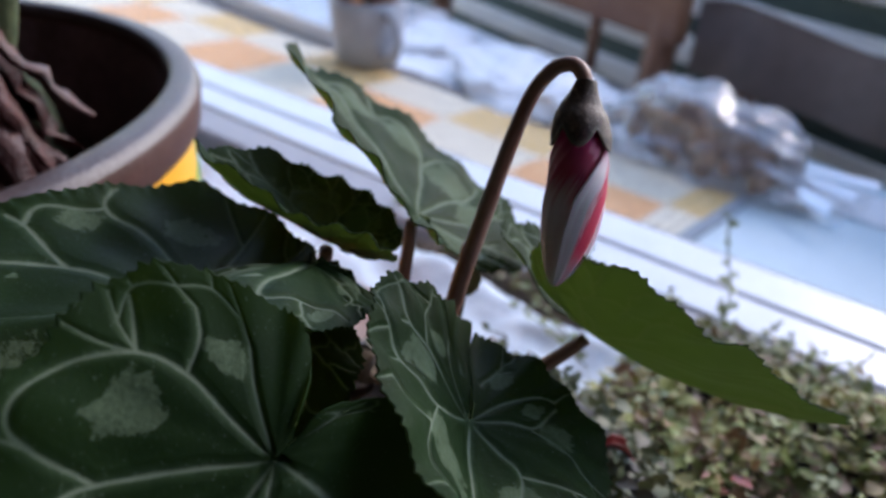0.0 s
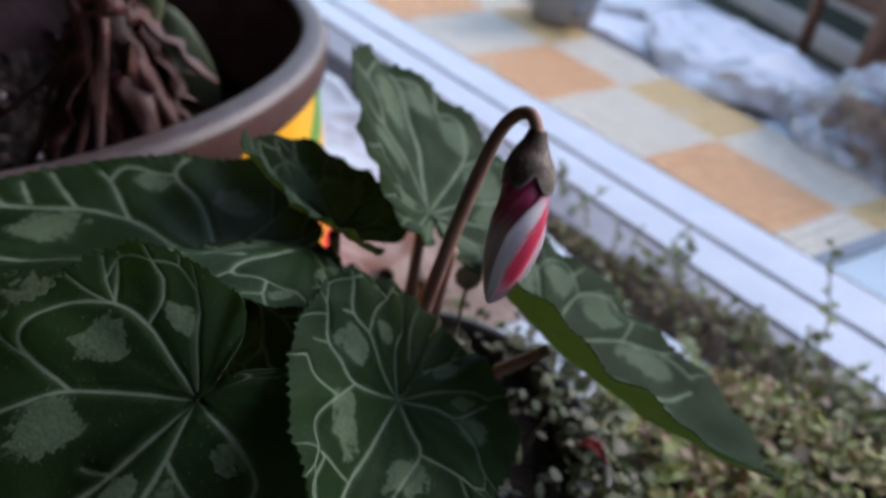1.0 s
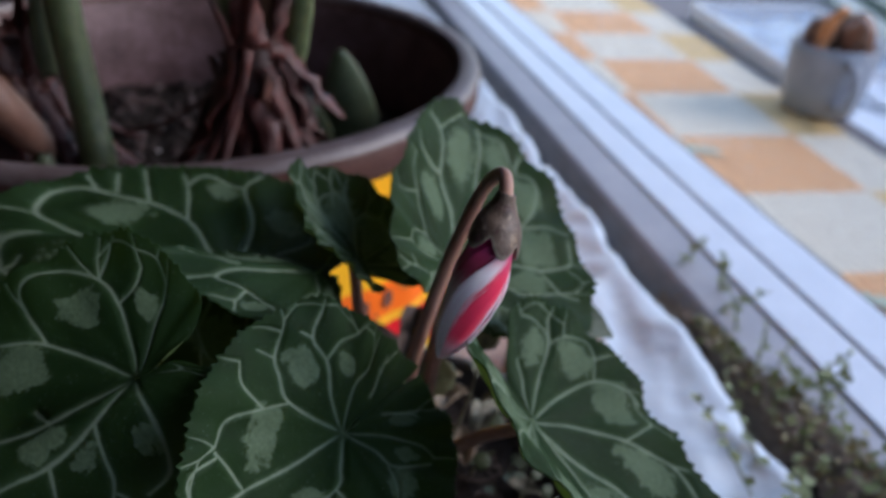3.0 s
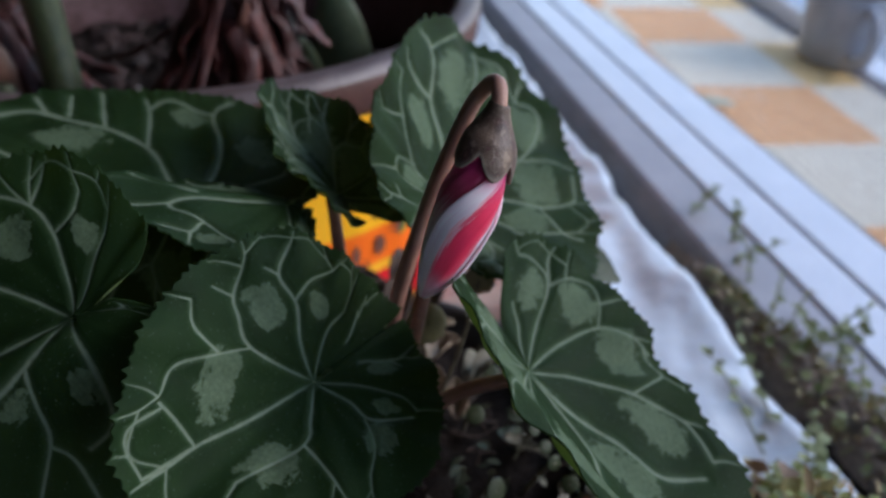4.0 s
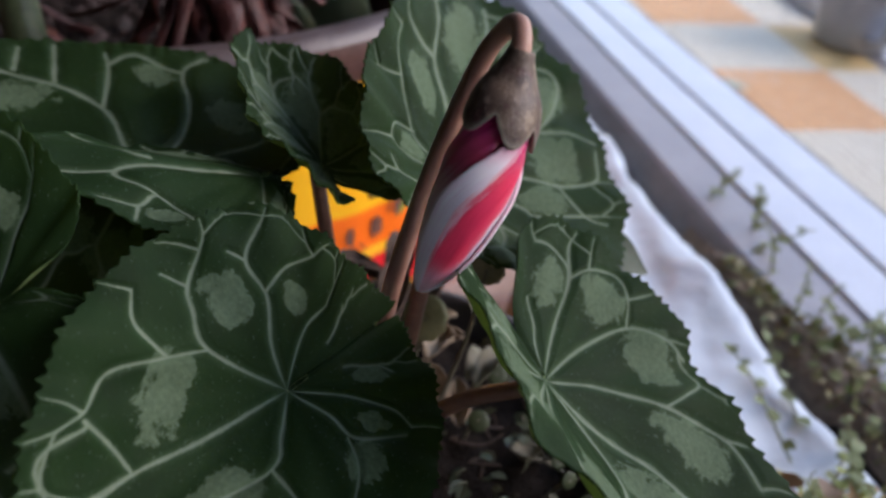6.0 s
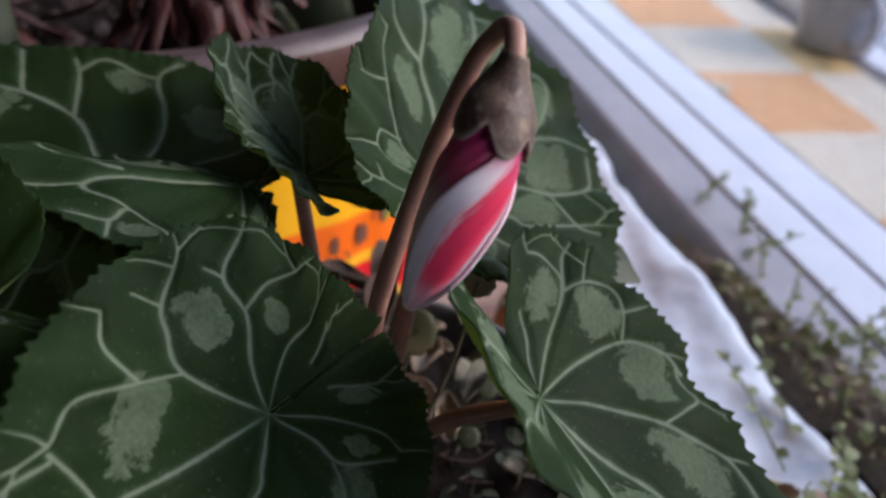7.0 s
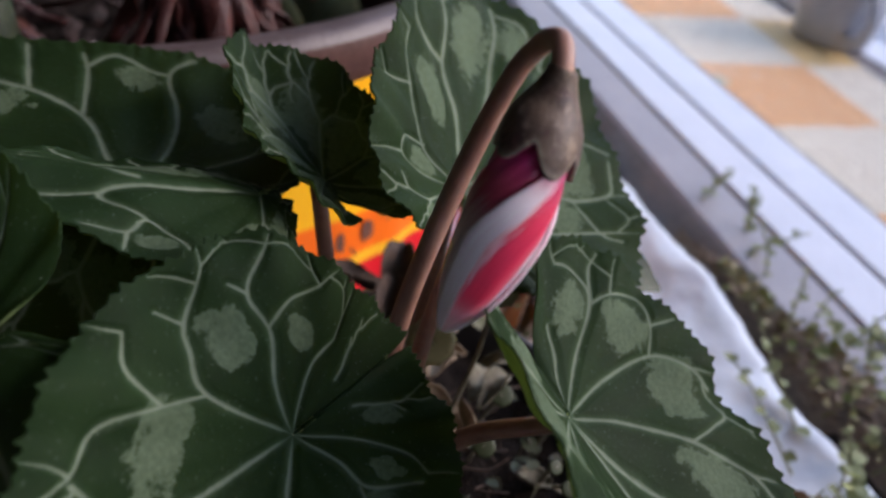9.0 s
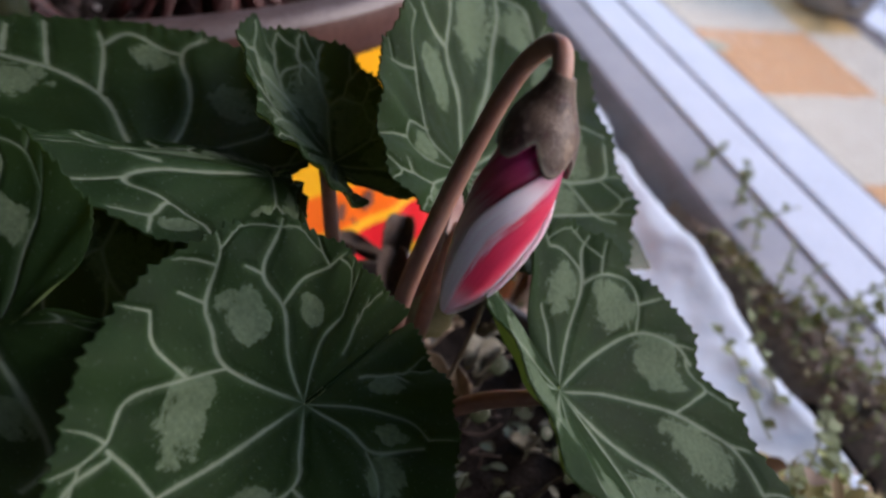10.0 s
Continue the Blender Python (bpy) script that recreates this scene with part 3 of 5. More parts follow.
# White paper spread under the bags
spread = grid(lambda i, j: Vector((-1.02 + 0.60 * i / 30, 0.862 + (0.055 * (1 - i / 30)) + (0.20 + 0.16 * (1 - i / 30)) * j / 14,
                                   TABLE_Z - 0.0026 + 0.003 * abs(noise.noise((i * 0.3, j * 0.4, 6))) + 0.002 * abs(noise.noise((i * 0.8, j * 0.9, 2))))), 31, 15)
ob = tagged(new("paper_sheet", finish(spread, "paper_sheet", PAPER)), "large crinkled white paper spread under the bags", "paper")

# White tray under clear film
tray = base("plastic_tray", (-1.00, 0.893, TABLE_Z - 0.004), "shallow white plastic tray covered with crinkled clear film", "tray")
tray.rotation_euler = (0, 0, radians(-9))
part("bottom", box(-0.50, 0.0, 0.0, 0.30, 0.0, 0.004), PAPER, tray, "", False)
for bx in ((-0.50, 0.0, 0.0, 0.008, 0.0045, 0.038), (-0.50, 0.0, 0.292, 0.30, 0.0045, 0.038), (-0.008, 0.0, 0.0085, 0.2915, 0.0045, 0.038), (-0.50, -0.492, 0.0085, 0.2915, 0.0045, 0.038)):
    part("rim", box(*bx, 0.002), PAPER, tray)
part("film", grid(lambda i, j: Vector((-0.488 + 0.476 * i / 40, 0.012 + 0.276 * j / 24, 0.022 + 0.012 * noise.noise((i * 0.22, j * 0.3, 3)) + 0.006 * noise.noise((i * 0.6, j * 0.7, 8)))), 41, 25), FILM, tray, "crinkled clear film")

# Clear bag of nuts
bag = base("bag_of_nuts", (-0.262, 0.885, TABLE_Z), "clear crinkled plastic bag full of brown nuts", "bag")
bag.rotation_euler = (0, 0, radians(-14))
rng = random.Random(4)
nut_meshes = []
for k in range(4):
    nut_meshes.append(finish(lump((0.019, 0.015, 0.014), k * 2.3, 0.22, 2, 2.2), "nut", NUT))
for k in range(46):
    while True:
        px, py, pz = rng.uniform(-1, 1), rng.uniform(-1, 1), rng.uniform(0, 1)
        if px * px + py * py + pz * pz < 1:
            break
    nut = part("nut", nut_meshes[k % 4], None, bag)
    nut.matrix_basis = pose(px * 0.120, py * 0.060, 0.013 + pz * 0.046, rng.uniform(0, 360), rng.uniform(0, 360), rng.uniform(0, 360))
bm = lump((0.165, 0.090, 0.098), 3, 0.24, 5, 1.9)
for v in bm.verts:
    v.co.z = max(v.co.z, -0.0) + 0.010 * noise.noise(v.co * 32) + 0.002 * noise.noise(v.co * 75) * (v.co.z > 0) + 0.001
    v.co.x += 0.03 * max(0, v.co.z - 0.05)
part("film", bm, FILM, bag, "clear glossy plastic film")
bm = grid(lambda i, j: Vector((0.12 + 0.10 * j / 10, (i / 12 - 0.5) * (0.05 + 0.08 * j / 10), 0.03 + 0.02 * math.sin(i * 1.3) * (0.3 + j / 10) - 0.015 * j / 10)), 13, 11)
part("bag_end", bm, FILM, bag, "gathered clear end of the bag")

# Boarded balcony front, turned to the window
AXIS = radians(-22)
boards = base("balcony_wall", (-0.49, 1.42, -1.25), "balcony front of weathered white boards over dark green ones", "wall", kind="structure")
boards.rotation_euler = (0, 0, AXIS)
part("backing", box(-3.0, 2.5, 0.03, 0.06, 0.0, 0.158), GREEN_BOARD, boards, "dark green foot board", False)
for k in range(12):
    z0 = 0.16 + 0.098 * k
    part("board", box(-3.0, 2.5, 0.0, 0.029, z0, z0 + 0.048 + 0.004 * (k % 3), 0.004), SLAT, boards)
    part("green_board", box(-3.0, 2.5, 0.012, 0.04, z0 + 0.048 + 0.004 * (k % 3) - 0.002, z0 + 0.1, 0.003), GREEN_BOARD, boards, "dark green board")

chair = base("wooden_chair", (-0.66, 1.26, -1.25), "brown wooden chair standing behind the table", "chair")
chair.rotation_euler = (0, 0, AXIS)
for x in (-0.60, 0.20):
    part("back_post", tube([(x, 0, 0), (x, 0.01, 0.45), (x, 0.0, 0.8), (x, 0.02, 1.16)], [0.024, 0.027, 0.030, 0.028], 20, 10), BROWN_WOOD, chair)
    part("front_leg", tube([(x, -0.42, 0), (x, -0.42, 0.44)], [0.018, 0.02], 6, 8), BROWN_WOOD, chair)
part("spindle", tube([(0.03, 0.0, 0.46), (0.03, 0.0, 1.06)], [0.011, 0.012], 8, 8), BROWN_WOOD, chair)
part("top_rail", box(-0.64, 0.25, -0.012, 0.022, 1.04, 1.145, 0.008), BROWN_WOOD, chair)
part("seat", box(-0.62, 0.22, -0.44, 0.02, 0.43, 0.47, 0.01), BROWN_WOOD, chair)

bench = base("bench_back", (-0.12, 1.17, -1.25), "dark brown bench back with a pale cord along its top", "bench")
bench.rotation_euler = (0, 0, AXIS)
for x in (-0.26, 0.75):
    part("post", box(x - 0.02, x + 0.02, 0.03, 0.07, 0.0, 1.06, 0.004), BROWN_WOOD, bench)
part("back_panel", grid(lambda i, j: Vector((-0.36 + 0.024 * i, 0.008 * math.sin(i * 0.7), 0.965 + j / 8 * (0.135 + 0.010 * math.sin(i * 0.35)))), 50, 9), DARK_CLOTH, bench, "dark brown padded panel")
part("panel_core", box(-0.36, 0.81, 0.012, 0.03, 0.97, 1.09, 0.004), DARK_CLOTH, bench)
part("cord", tube([(-0.36 + 0.024 * k, 0.008 * math.sin(k * 0.7), 1.103 + 0.010 * math.sin(k * 0.35)) for k in range(0, 50, 3)], [0.004], 90, 6), SLAT, bench, "pale cord edging")

# ---- the large pot with bulbs ----
BIG = Vector((-0.290, -0.053, 0.0))
POT_R, POT_TOP = 0.160, 0.008
big = base("bulb_pot", (BIG.x, BIG.y, SILL + 0.009), "wide brown pot in a printed yellow wrapper", "flower pot")
H = POT_TOP - (SILL + 0.009)
prof = [(POT_R * 0.92, 0.0), (POT_R * 0.95, H - 0.022), (POT_R - 0.004, H - 0.019), (POT_R - 0.001, H - 0.016), (POT_R, H - 0.004), (POT_R - 0.003, H), (POT_R - 0.010, H),
        (POT_R - 0.013, H - 0.004), (POT_R - 0.018, H - 0.03), (POT_R * 0.86, 0.01), (0.0, 0.008)]
part("pot_body", lathe(prof, n=120, wobble=0.006), CLAY, big, "brown clay rim and body")
part("rim_edge", lathe([(POT_R - 0.0126, H - 0.003), (POT_R - 0.0118, H + 0.0002), (POT_R - 0.0100, H + 0.0009), (POT_R - 0.0040, H + 0.0009), (POT_R - 0.0018, H + 0.0002), (POT_R - 0.0004, H - 0.003)], n=120, wobble=0.006), WORN_SHEEN_RIM, big, "worn top edge, paler for the reflected sky")
wrap = bmesh.new()
tl, hl = wrap.verts.layers.float.new("turn"), wrap.verts.layers.float.new("height")
NW = 180
rows = []
for i in range(NW):
    a = 2 * math.pi * i / NW
    row = []
    for j in range(22):
        s = j / 21
        r = POT_R * (0.985 - 0.017 * s) + 0.0012 * math.sin(a * 37) * (1 - s)
        zz = 0.001 + (H - 0.0185) * s
        v = wrap.verts.new((r * math.cos(a), r * math.sin(a), zz))
        v[tl], v[hl] = math.atan2(math.sin(a), math.cos(a)), zz - H
        row.append(v)
    rows.append(row)
for i in range(NW):
    a, b = rows[i], rows[(i + 1) % NW]
    for j in range(21):
        wrap.faces.new((a[j], b[j], b[j + 1], a[j + 1]))
part("wrapper", wrap, WRAP, big, "shiny yellow wrapper with orange, red and green print")


def on_wrap(a, h, lift=0.0008):
    s = (h + H - 0.001) / (H - 0.0185)
    r = POT_R * (0.985 - 0.017 * s) + lift
    return Vector((r * math.cos(a), r * math.sin(a), h + H))


def print_patch(pts):
    bm = bmesh.new()
    bm.faces.new([bm.verts.new(on_wrap(*p)) for p in pts])
    return bm


rng = random.Random(7)
for a0, h0, ra, rh, n in ((0.62, -0.0835, 0.026, 0.0055, 9), (0.70, -0.079, 0.016, 0.005, 6), (0.735, -0.076, 0.012, 0.006, 5), (0.535, -0.084, 0.014, 0.005, 7)):
    part("print_mark", print_patch([(a0 + ra * math.cos(k * 2 * math.pi / n) * rng.uniform(0.7, 1.2), h0 + rh * math.sin(k * 2 * math.pi / n) * rng.uniform(0.7, 1.2)) for k in range(n)]), PRINT, big, "dark printed mark", False)
for a0, h0, da, dh in ((0.66, -0.080, 0.02, 0.008), (0.69, -0.074, 0.015, 0.008), (0.72, -0.080, -0.012, 0.009), (0.56, -0.088, 0.02, -0.005)):
    part("print_mark", print_patch([(a0, h0), (a0 + 0.007, h0), (a0 + da + 0.007, h0 + dh), (a0 + da, h0 + dh)]), PRINT, big, "dark printed mark", False)


def soil_disc(r, z, n=70, rough=0.004, dome=0.0, seed=0):
    def fn(i, j):
        a, q = 2 * math.pi * i / n, (j / 30) * r
        x, y = q * math.cos(a), q * math.sin(a)
        return Vector((x, y, z + rough * noise.noise((x * 60, y * 60, seed)) + rough * 0.7 * noise.noise((x * 170, y * 170, seed)) + dome * (1 - (q / r) ** 2)))
    return grid(fn, n, 31, True)


# Inner wall in mottled lilac-brown, paler than the outer clay.
LILAC_CLAY = speckled("lilac_brown_inner_wall", (0.062, 0.028, 0.026), (0.15, 0.084, 0.084), 38, 0.5, 7, 0.4, lo=0.42, hi=0.62)
part("inner_wall", lathe([(POT_R - 0.0142, H - 0.006), (POT_R - 0.0192, H - 0.031), (POT_R - 0.0215, H - 0.07)], n=120, wobble=0.006), LILAC_CLAY, big, "mottled lilac-brown inner wall of the pot")
part("soil", soil_disc(POT_R - 0.024, H - 0.064, 90, 0.008, 0.004), SOIL, big, "dark crumbly potting soil")
CRUMB = speckled("peat_crumb", (0.012, 0.008, 0.007), (0.058, 0.033, 0.029), 60, 0.9, 6, 0.8, 0.002)
crumb_rng = random.Random(17)
crumb_v, crumb_f = [], []
lump_bm = lump((1, 0.8, 0.6), 3, 0.45, 1, 1)
lump_v, lump_f = [v.co.copy() for v in lump_bm.verts], [[v.index for v in f.verts] for f in lump_bm.faces]
lump_bm.free()
for k in range(650):
    a, q = crumb_rng.uniform(0, 6.28), (POT_R - 0.03) * math.sqrt(crumb_rng.random())
    size = 0.0013 + min(0.0055, crumb_rng.expovariate(520))
    m4 = Matrix.Translation((q * math.cos(a), q * math.sin(a), H - 0.063 + 0.004 * (1 - (q / POT_R) ** 2))) @ Euler([crumb_rng.uniform(0, 6) for _ in range(3)]).to_matrix().to_4x4() @ Matrix.Scale(size, 4)
    n0 = len(crumb_v)
    crumb_v += [m4 @ v for v in lump_v]
    crumb_f += [[n0 + i for i in f] for f in lump_f]
crumb_me = bpy.data.meshes.new("crumbled_peat")
crumb_me.from_pydata(crumb_v, [], crumb_f)
crumb_me.materials.append(CRUMB)
part("crumbled_peat", crumb_me, None, big, "brown peat crumbs and bark bits")
rng = random.Random(11)
grit_meshes = [finish(lump((1, 0.8, 0.6), k, 0.3, 1, 2), "grit", [PEBBLE, CLAY][k % 2], False) for k in range(4)]
for k in range(44):
    a, q = rng.uniform(0, 6.28), (POT_R - 0.03) * math.sqrt(rng.random())
    if k < 24:
        x, y = rng.gauss(0.05, 0.035), rng.gauss(-0.015, 0.035)
    else:
        x, y = q * math.cos(a), q * math.sin(a)
    s = rng.uniform(0.0008, 0.0026)
    o = part("grit", grit_meshes[k % 4], None, big)
    rr = math.hypot(x, y) / (POT_R - 0.022)
    o.matrix_basis = Matrix.Translation((x, y, H - 0.064 + 0.004 * max(0, 1 - rr * rr) + 0.002)) @ Euler((rng.uniform(0, 6), rng.uniform(0, 6), 0)).to_matrix().to_4x4() @ Matrix.Scale(s, 4)


BULB_DARK = speckled("dark_bulb_core", (0.012, 0.003, 0.0025), (0.035, 0.009, 0.006), 140, 0.7, 6, 0.8, 0.002)
BULB_TAN = speckled("dry_tan_scale", (0.044, 0.0085, 0.0042), (0.094, 0.025, 0.012), 120, 0.5, 6, 0.6, 0.002)


def flake(bm, at, up, out, h, w, curl, seed):
    """A torn, curled papery scale standing off a bulb."""
    up, out = Vector(up).normalized(), Vector(out)
    out = (out - out.dot(up) * up).normalized()
    side = up.cross(out)
    rows = []
    for j in range(9):
        s = j / 8
        ww = w * (1 - 0.75 * s ** 1.5) * (1 + 0.25 * noise.noise((seed, j * 0.9, 0)))
        c = Vector(at) + up * (h * s) + out * (curl * h * s * s)
        rows.append([bm.verts.new(c + side * (ww * q) + out * (-0.5 * ww * q * q + (0.9 if seed % 2 else 0.3) * w * noise.noise((seed * 1.7, q * 1.4, s * (5 if seed % 2 else 3))) + 0.15 * w * noise.noise((seed, q * 4, s * 9)))) for q in (-1, -0.5, 0, 0.5, 1)])
    for a, b in zip(rows, rows[1:]):
        for k in range(4):
            bm.faces.new((a[k], a[k + 1], b[k + 1], b[k]))


def bulb(at, height, radius, lean, seed, necks, label):
    at = Vector(at)
    b = base("flower_bulb", at, label, "bulb", "bulbs in the big pot")
    body = [(0.0, -0.01), (radius * 0.8, -0.006), (radius, height * 0.2), (radius * 0.9, height * 0.45), (radius * 0.55, height * 0.75), (radius * 0.42, height), (0.0, height * 1.02)]
    bm = lathe(body, n=26, wobble=0.25)
    for v in bm.verts:
        f = max(v.co.z, 0) / height
        v.co += Vector((lean[0], lean[1], 0)) * f
    part("bulb_body", bm, BULB_DARK, b)
    rng = random.Random(seed)
    # Broad dry scales wrap the bulb and hang from its neck; a few narrow strips curl away from them.
    for k in range(66):
        a = k * 2.4 + rng.uniform(-0.3, 0.3)
        out = Vector((math.cos(a), math.sin(a), 0))
        strip = k % 4 == 3
        f = rng.uniform(0.72, 1.0) if k % 2 else rng.uniform(0.25, 0.6)
        p = out * (radius * (1.04 - 0.52 * f)) + Vector((lean[0], lean[1], 0)) * f + Vector((0, 0, height * f))
        down = k % 3 != 1
        way = Vector((0, 0, -1)) + out * 0.34 if down else Vector((0, 0, 1)) - out * 0.30
        way += Vector((rng.uniform(-0.2, 0.2), rng.uniform(-0.2, 0.2), 0))
        bm = bmesh.new()
        flake(bm, p, way, out, height * (rng.uniform(0.42, 0.72) if down else rng.uniform(0.25, 0.42)), radius * (rng.uniform(0.08, 0.14) if strip else rng.uniform(0.18, 0.36)),
              rng.uniform(0.15, 0.5) if strip else rng.uniform(0.02, 0.32), seed + 2 * k)
        o = part("papery_scale", bm, BULB_TAN if k % 4 == 2 else BULB_SKIN, b)
        md = o.modifiers.new("thickness", "SOLIDIFY")
        md.thickness = 0.0006
    for k in range(5):
        a = rng.uniform(0, 6.28)
        o = Vector((math.cos(a), math.sin(a), 0))
        q = o * radius * 1.0 + Vector((0, 0, height * rng.uniform(0.0, 0.35)))
        part("root", tube([q * 0.8, q + o * 0.006 + Vector((0, 0, -0.003)), q + o * 0.012 + Vector((0, 0, -0.008))], [0.0018, 0.0016, 0.0009], 8, 6), PALE_DEAD if k % 2 else BULB_PINK, b)
    for pts, rad, mt in necks:
        part("leaf_neck", tube(pts, rad, 22, 12, flat=0.8), mt, b)
    return b


bulb((-0.184, -0.014, -0.046), 0.092, 0.023, (0.004, 0.0, 0), 21,
     [([(0.003, -0.004, 0.082), (0.001, -0.006, 0.10), (-0.004, -0.012, 0.135), (-0.010, -0.02, 0.19), (-0.012, -0.03, 0.32)], [0.0065, 0.0085, 0.0085, 0.007, 0.006], GREEN_STEM),
      ([(-0.002, 0.010, 0.072), (-0.001, 0.014, 0.080), (0.001, 0.017, 0.092), (0.006, 0.022, 0.135), (0.01, 0.035, 0.30)], [0.0045, 0.006, 0.0062, 0.006, 0.005], GREEN_STEM),
      ([(0.0, 0.006, 0.08), (0.0, 0.008, 0.105), (0.0, 0.009, 0.13)], [0.006, 0.005, 0.002], BULB_PINK)],
     "bulb with torn red-brown papery skin and green leaf necks")
bulb((-0.215, -0.108, -0.046), 0.078, 0.028, (-0.004, -0.01, 0), 33,
     [([(0.022, 0.024, 0.018), (0.028, 0.026, 0.034), (0.022, 0.024, 0.057), (0.018, 0.022, 0.087), (0.016, 0.020, 0.152), (0.012, 0.01, 0.29)], [0.0085, 0.0085, 0.008, 0.008, 0.008, 0.006], GREEN_STEM),
      ([(0.014, 0.004, 0.034), (0.022, -0.012, 0.066), (0.010, -0.026, 0.080), (-0.02, -0.03, 0.076)], [0.009, 0.011, 0.010, 0.006], BULB_PINK),
      ([(0.004, 0.008, 0.068), (0.006, 0.010, 0.10), (0.004, 0.012, 0.14)], [0.006, 0.004, 0.001], GREEN_LEAF),
      ([(0.026, 0.000, 0.012), (0.034, 0.004, 0.028), (0.030, 0.006, 0.042)], [0.004, 0.010, 0.003], GREEN_LEAF)],
     "large pinkish bulb with peeling brown skin and curved green neck")


def offset_leaf(name, at, up, out, h, w, label):
    """A thick, blunt young leaf."""
    up, out = Vector(up).normalized(), Vector(out)
    out = (out - out.dot(up) * up).normalized()
    side = up.cross(out)

    def fn(i, j):
        s = j / 14
        ww = w * math.sin(math.pi * (0.12 + 0.86 * s) ** 0.8) ** 0.7
        q = i / 6 - 1
        return up * (h * s) + side * (ww * q) + out * (-0.35 * ww * q * q)
    o = tagged(new(name, finish(grid(fn, 13, 15), name, GREEN_LEAF)), label, "leaf", "young leaves in the big pot")
    o.location = at
    md = o.modifiers.new("thickness", "SOLIDIFY")
    md.thickness = 0.002


offset_leaf("young_leaf", (-0.262, 0.034, -0.052), (0.05, -0.1, 1), (1, -0.3, 0.1), 0.068, 0.016, "upright blunt green young leaf growing from the soil")
offset_leaf("young_leaf", (-0.262, 0.008, -0.05), (0.3, 0.1, 1), (1, -0.2, 0.2), 0.040, 0.013, "short round dark green leaf beside the bulb")
offset_leaf("young_leaf", (-0.240, 0.014, -0.05), (0.6, 0.1, 0.8), (1, -0.2, 0.3), 0.026, 0.014, "small round green leaf low in the pot")

# Between the pots, a creased tan sheet stands in for shade and bounced wrapper colour.


def paper_sheet():
    def fn(i, j):
        x = -0.315 + 0.190 * i / 60
        inner = BIG.y + math.sqrt(max(0.0, 0.160 ** 2 - (x - BIG.x) ** 2))
        low = max(0.050 + 0.010 * math.sin(31 * x), inner + 0.002)
        y = low + (0.158 + 0.006 * math.sin(24 * x) + 0.003 * math.sin(71 * x) - low) * j / 30
        crease = 0.0016 * (0.5 - abs(noise.noise((x * 50 + y * 14, y * 42 - x * 11, 9)))) + 0.0035 * math.exp(-((x + 0.19 + 0.4 * (y - 0.11)) / 0.006) ** 2)
        return Vector((x, y, film_height(x, y) + 0.0030 + crease))
    return grid(fn, 61, 31)


# Pinkish tan: the film's shade and the wrapper's bounce, put into a colour.
FILM_SHADE = speckled("pinkish_film_shade", (0.25, 0.165, 0.12), (0.33, 0.235, 0.195), 35, 0.7, 6, 0.5, 0.002)
paper_ob = tagged(new("film_shade_sheet", finish(paper_sheet(), "film_shade_sheet", FILM_SHADE)), "creased pinkish tan sheet added for shade and bounced colour on the white film", "paper")
sol = paper_ob.modifiers.new("thickness", "SOLIDIFY")
sol.thickness, sol.offset = 0.0006, 1

# ---- the cyclamen in its pot ----
CENTRE = Vector((-0.035, 0.016, 0.0))
RIM, R_CYC = -0.058, 0.073
cyc_pot = base("plant_pot", (CENTRE.x, CENTRE.y, SILL + 0.009), "dark brown plastic plant pot filled with soil", "flower pot")
HC = RIM - (SILL + 0.009)
part("pot_body", lathe([(0.0, 0.0), (0.048, 0.0), (0.050, 0.003), (0.067, HC - 0.012), (0.072, HC - 0.010), (R_CYC, HC - 0.002), (R_CYC - 0.001, HC), (R_CYC - 0.0035, HC),
                        (R_CYC - 0.005, HC - 0.003), (0.063, HC - 0.02), (0.046, 0.006), (0.0, 0.006)], n=90), BLACK_PLASTIC, cyc_pot, "dark plastic pot")
part("soil", soil_disc(0.0675, HC - 0.010, 80, 0.004, 0.004, 5), SOIL, cyc_pot, "dark crumbly soil")
SOIL_Z = RIM - 0.008

plant = base("cyclamen", (CENTRE.x, CENTRE.y, SOIL_Z), "cyclamen with marbled leaves and one closed bud", "plant")


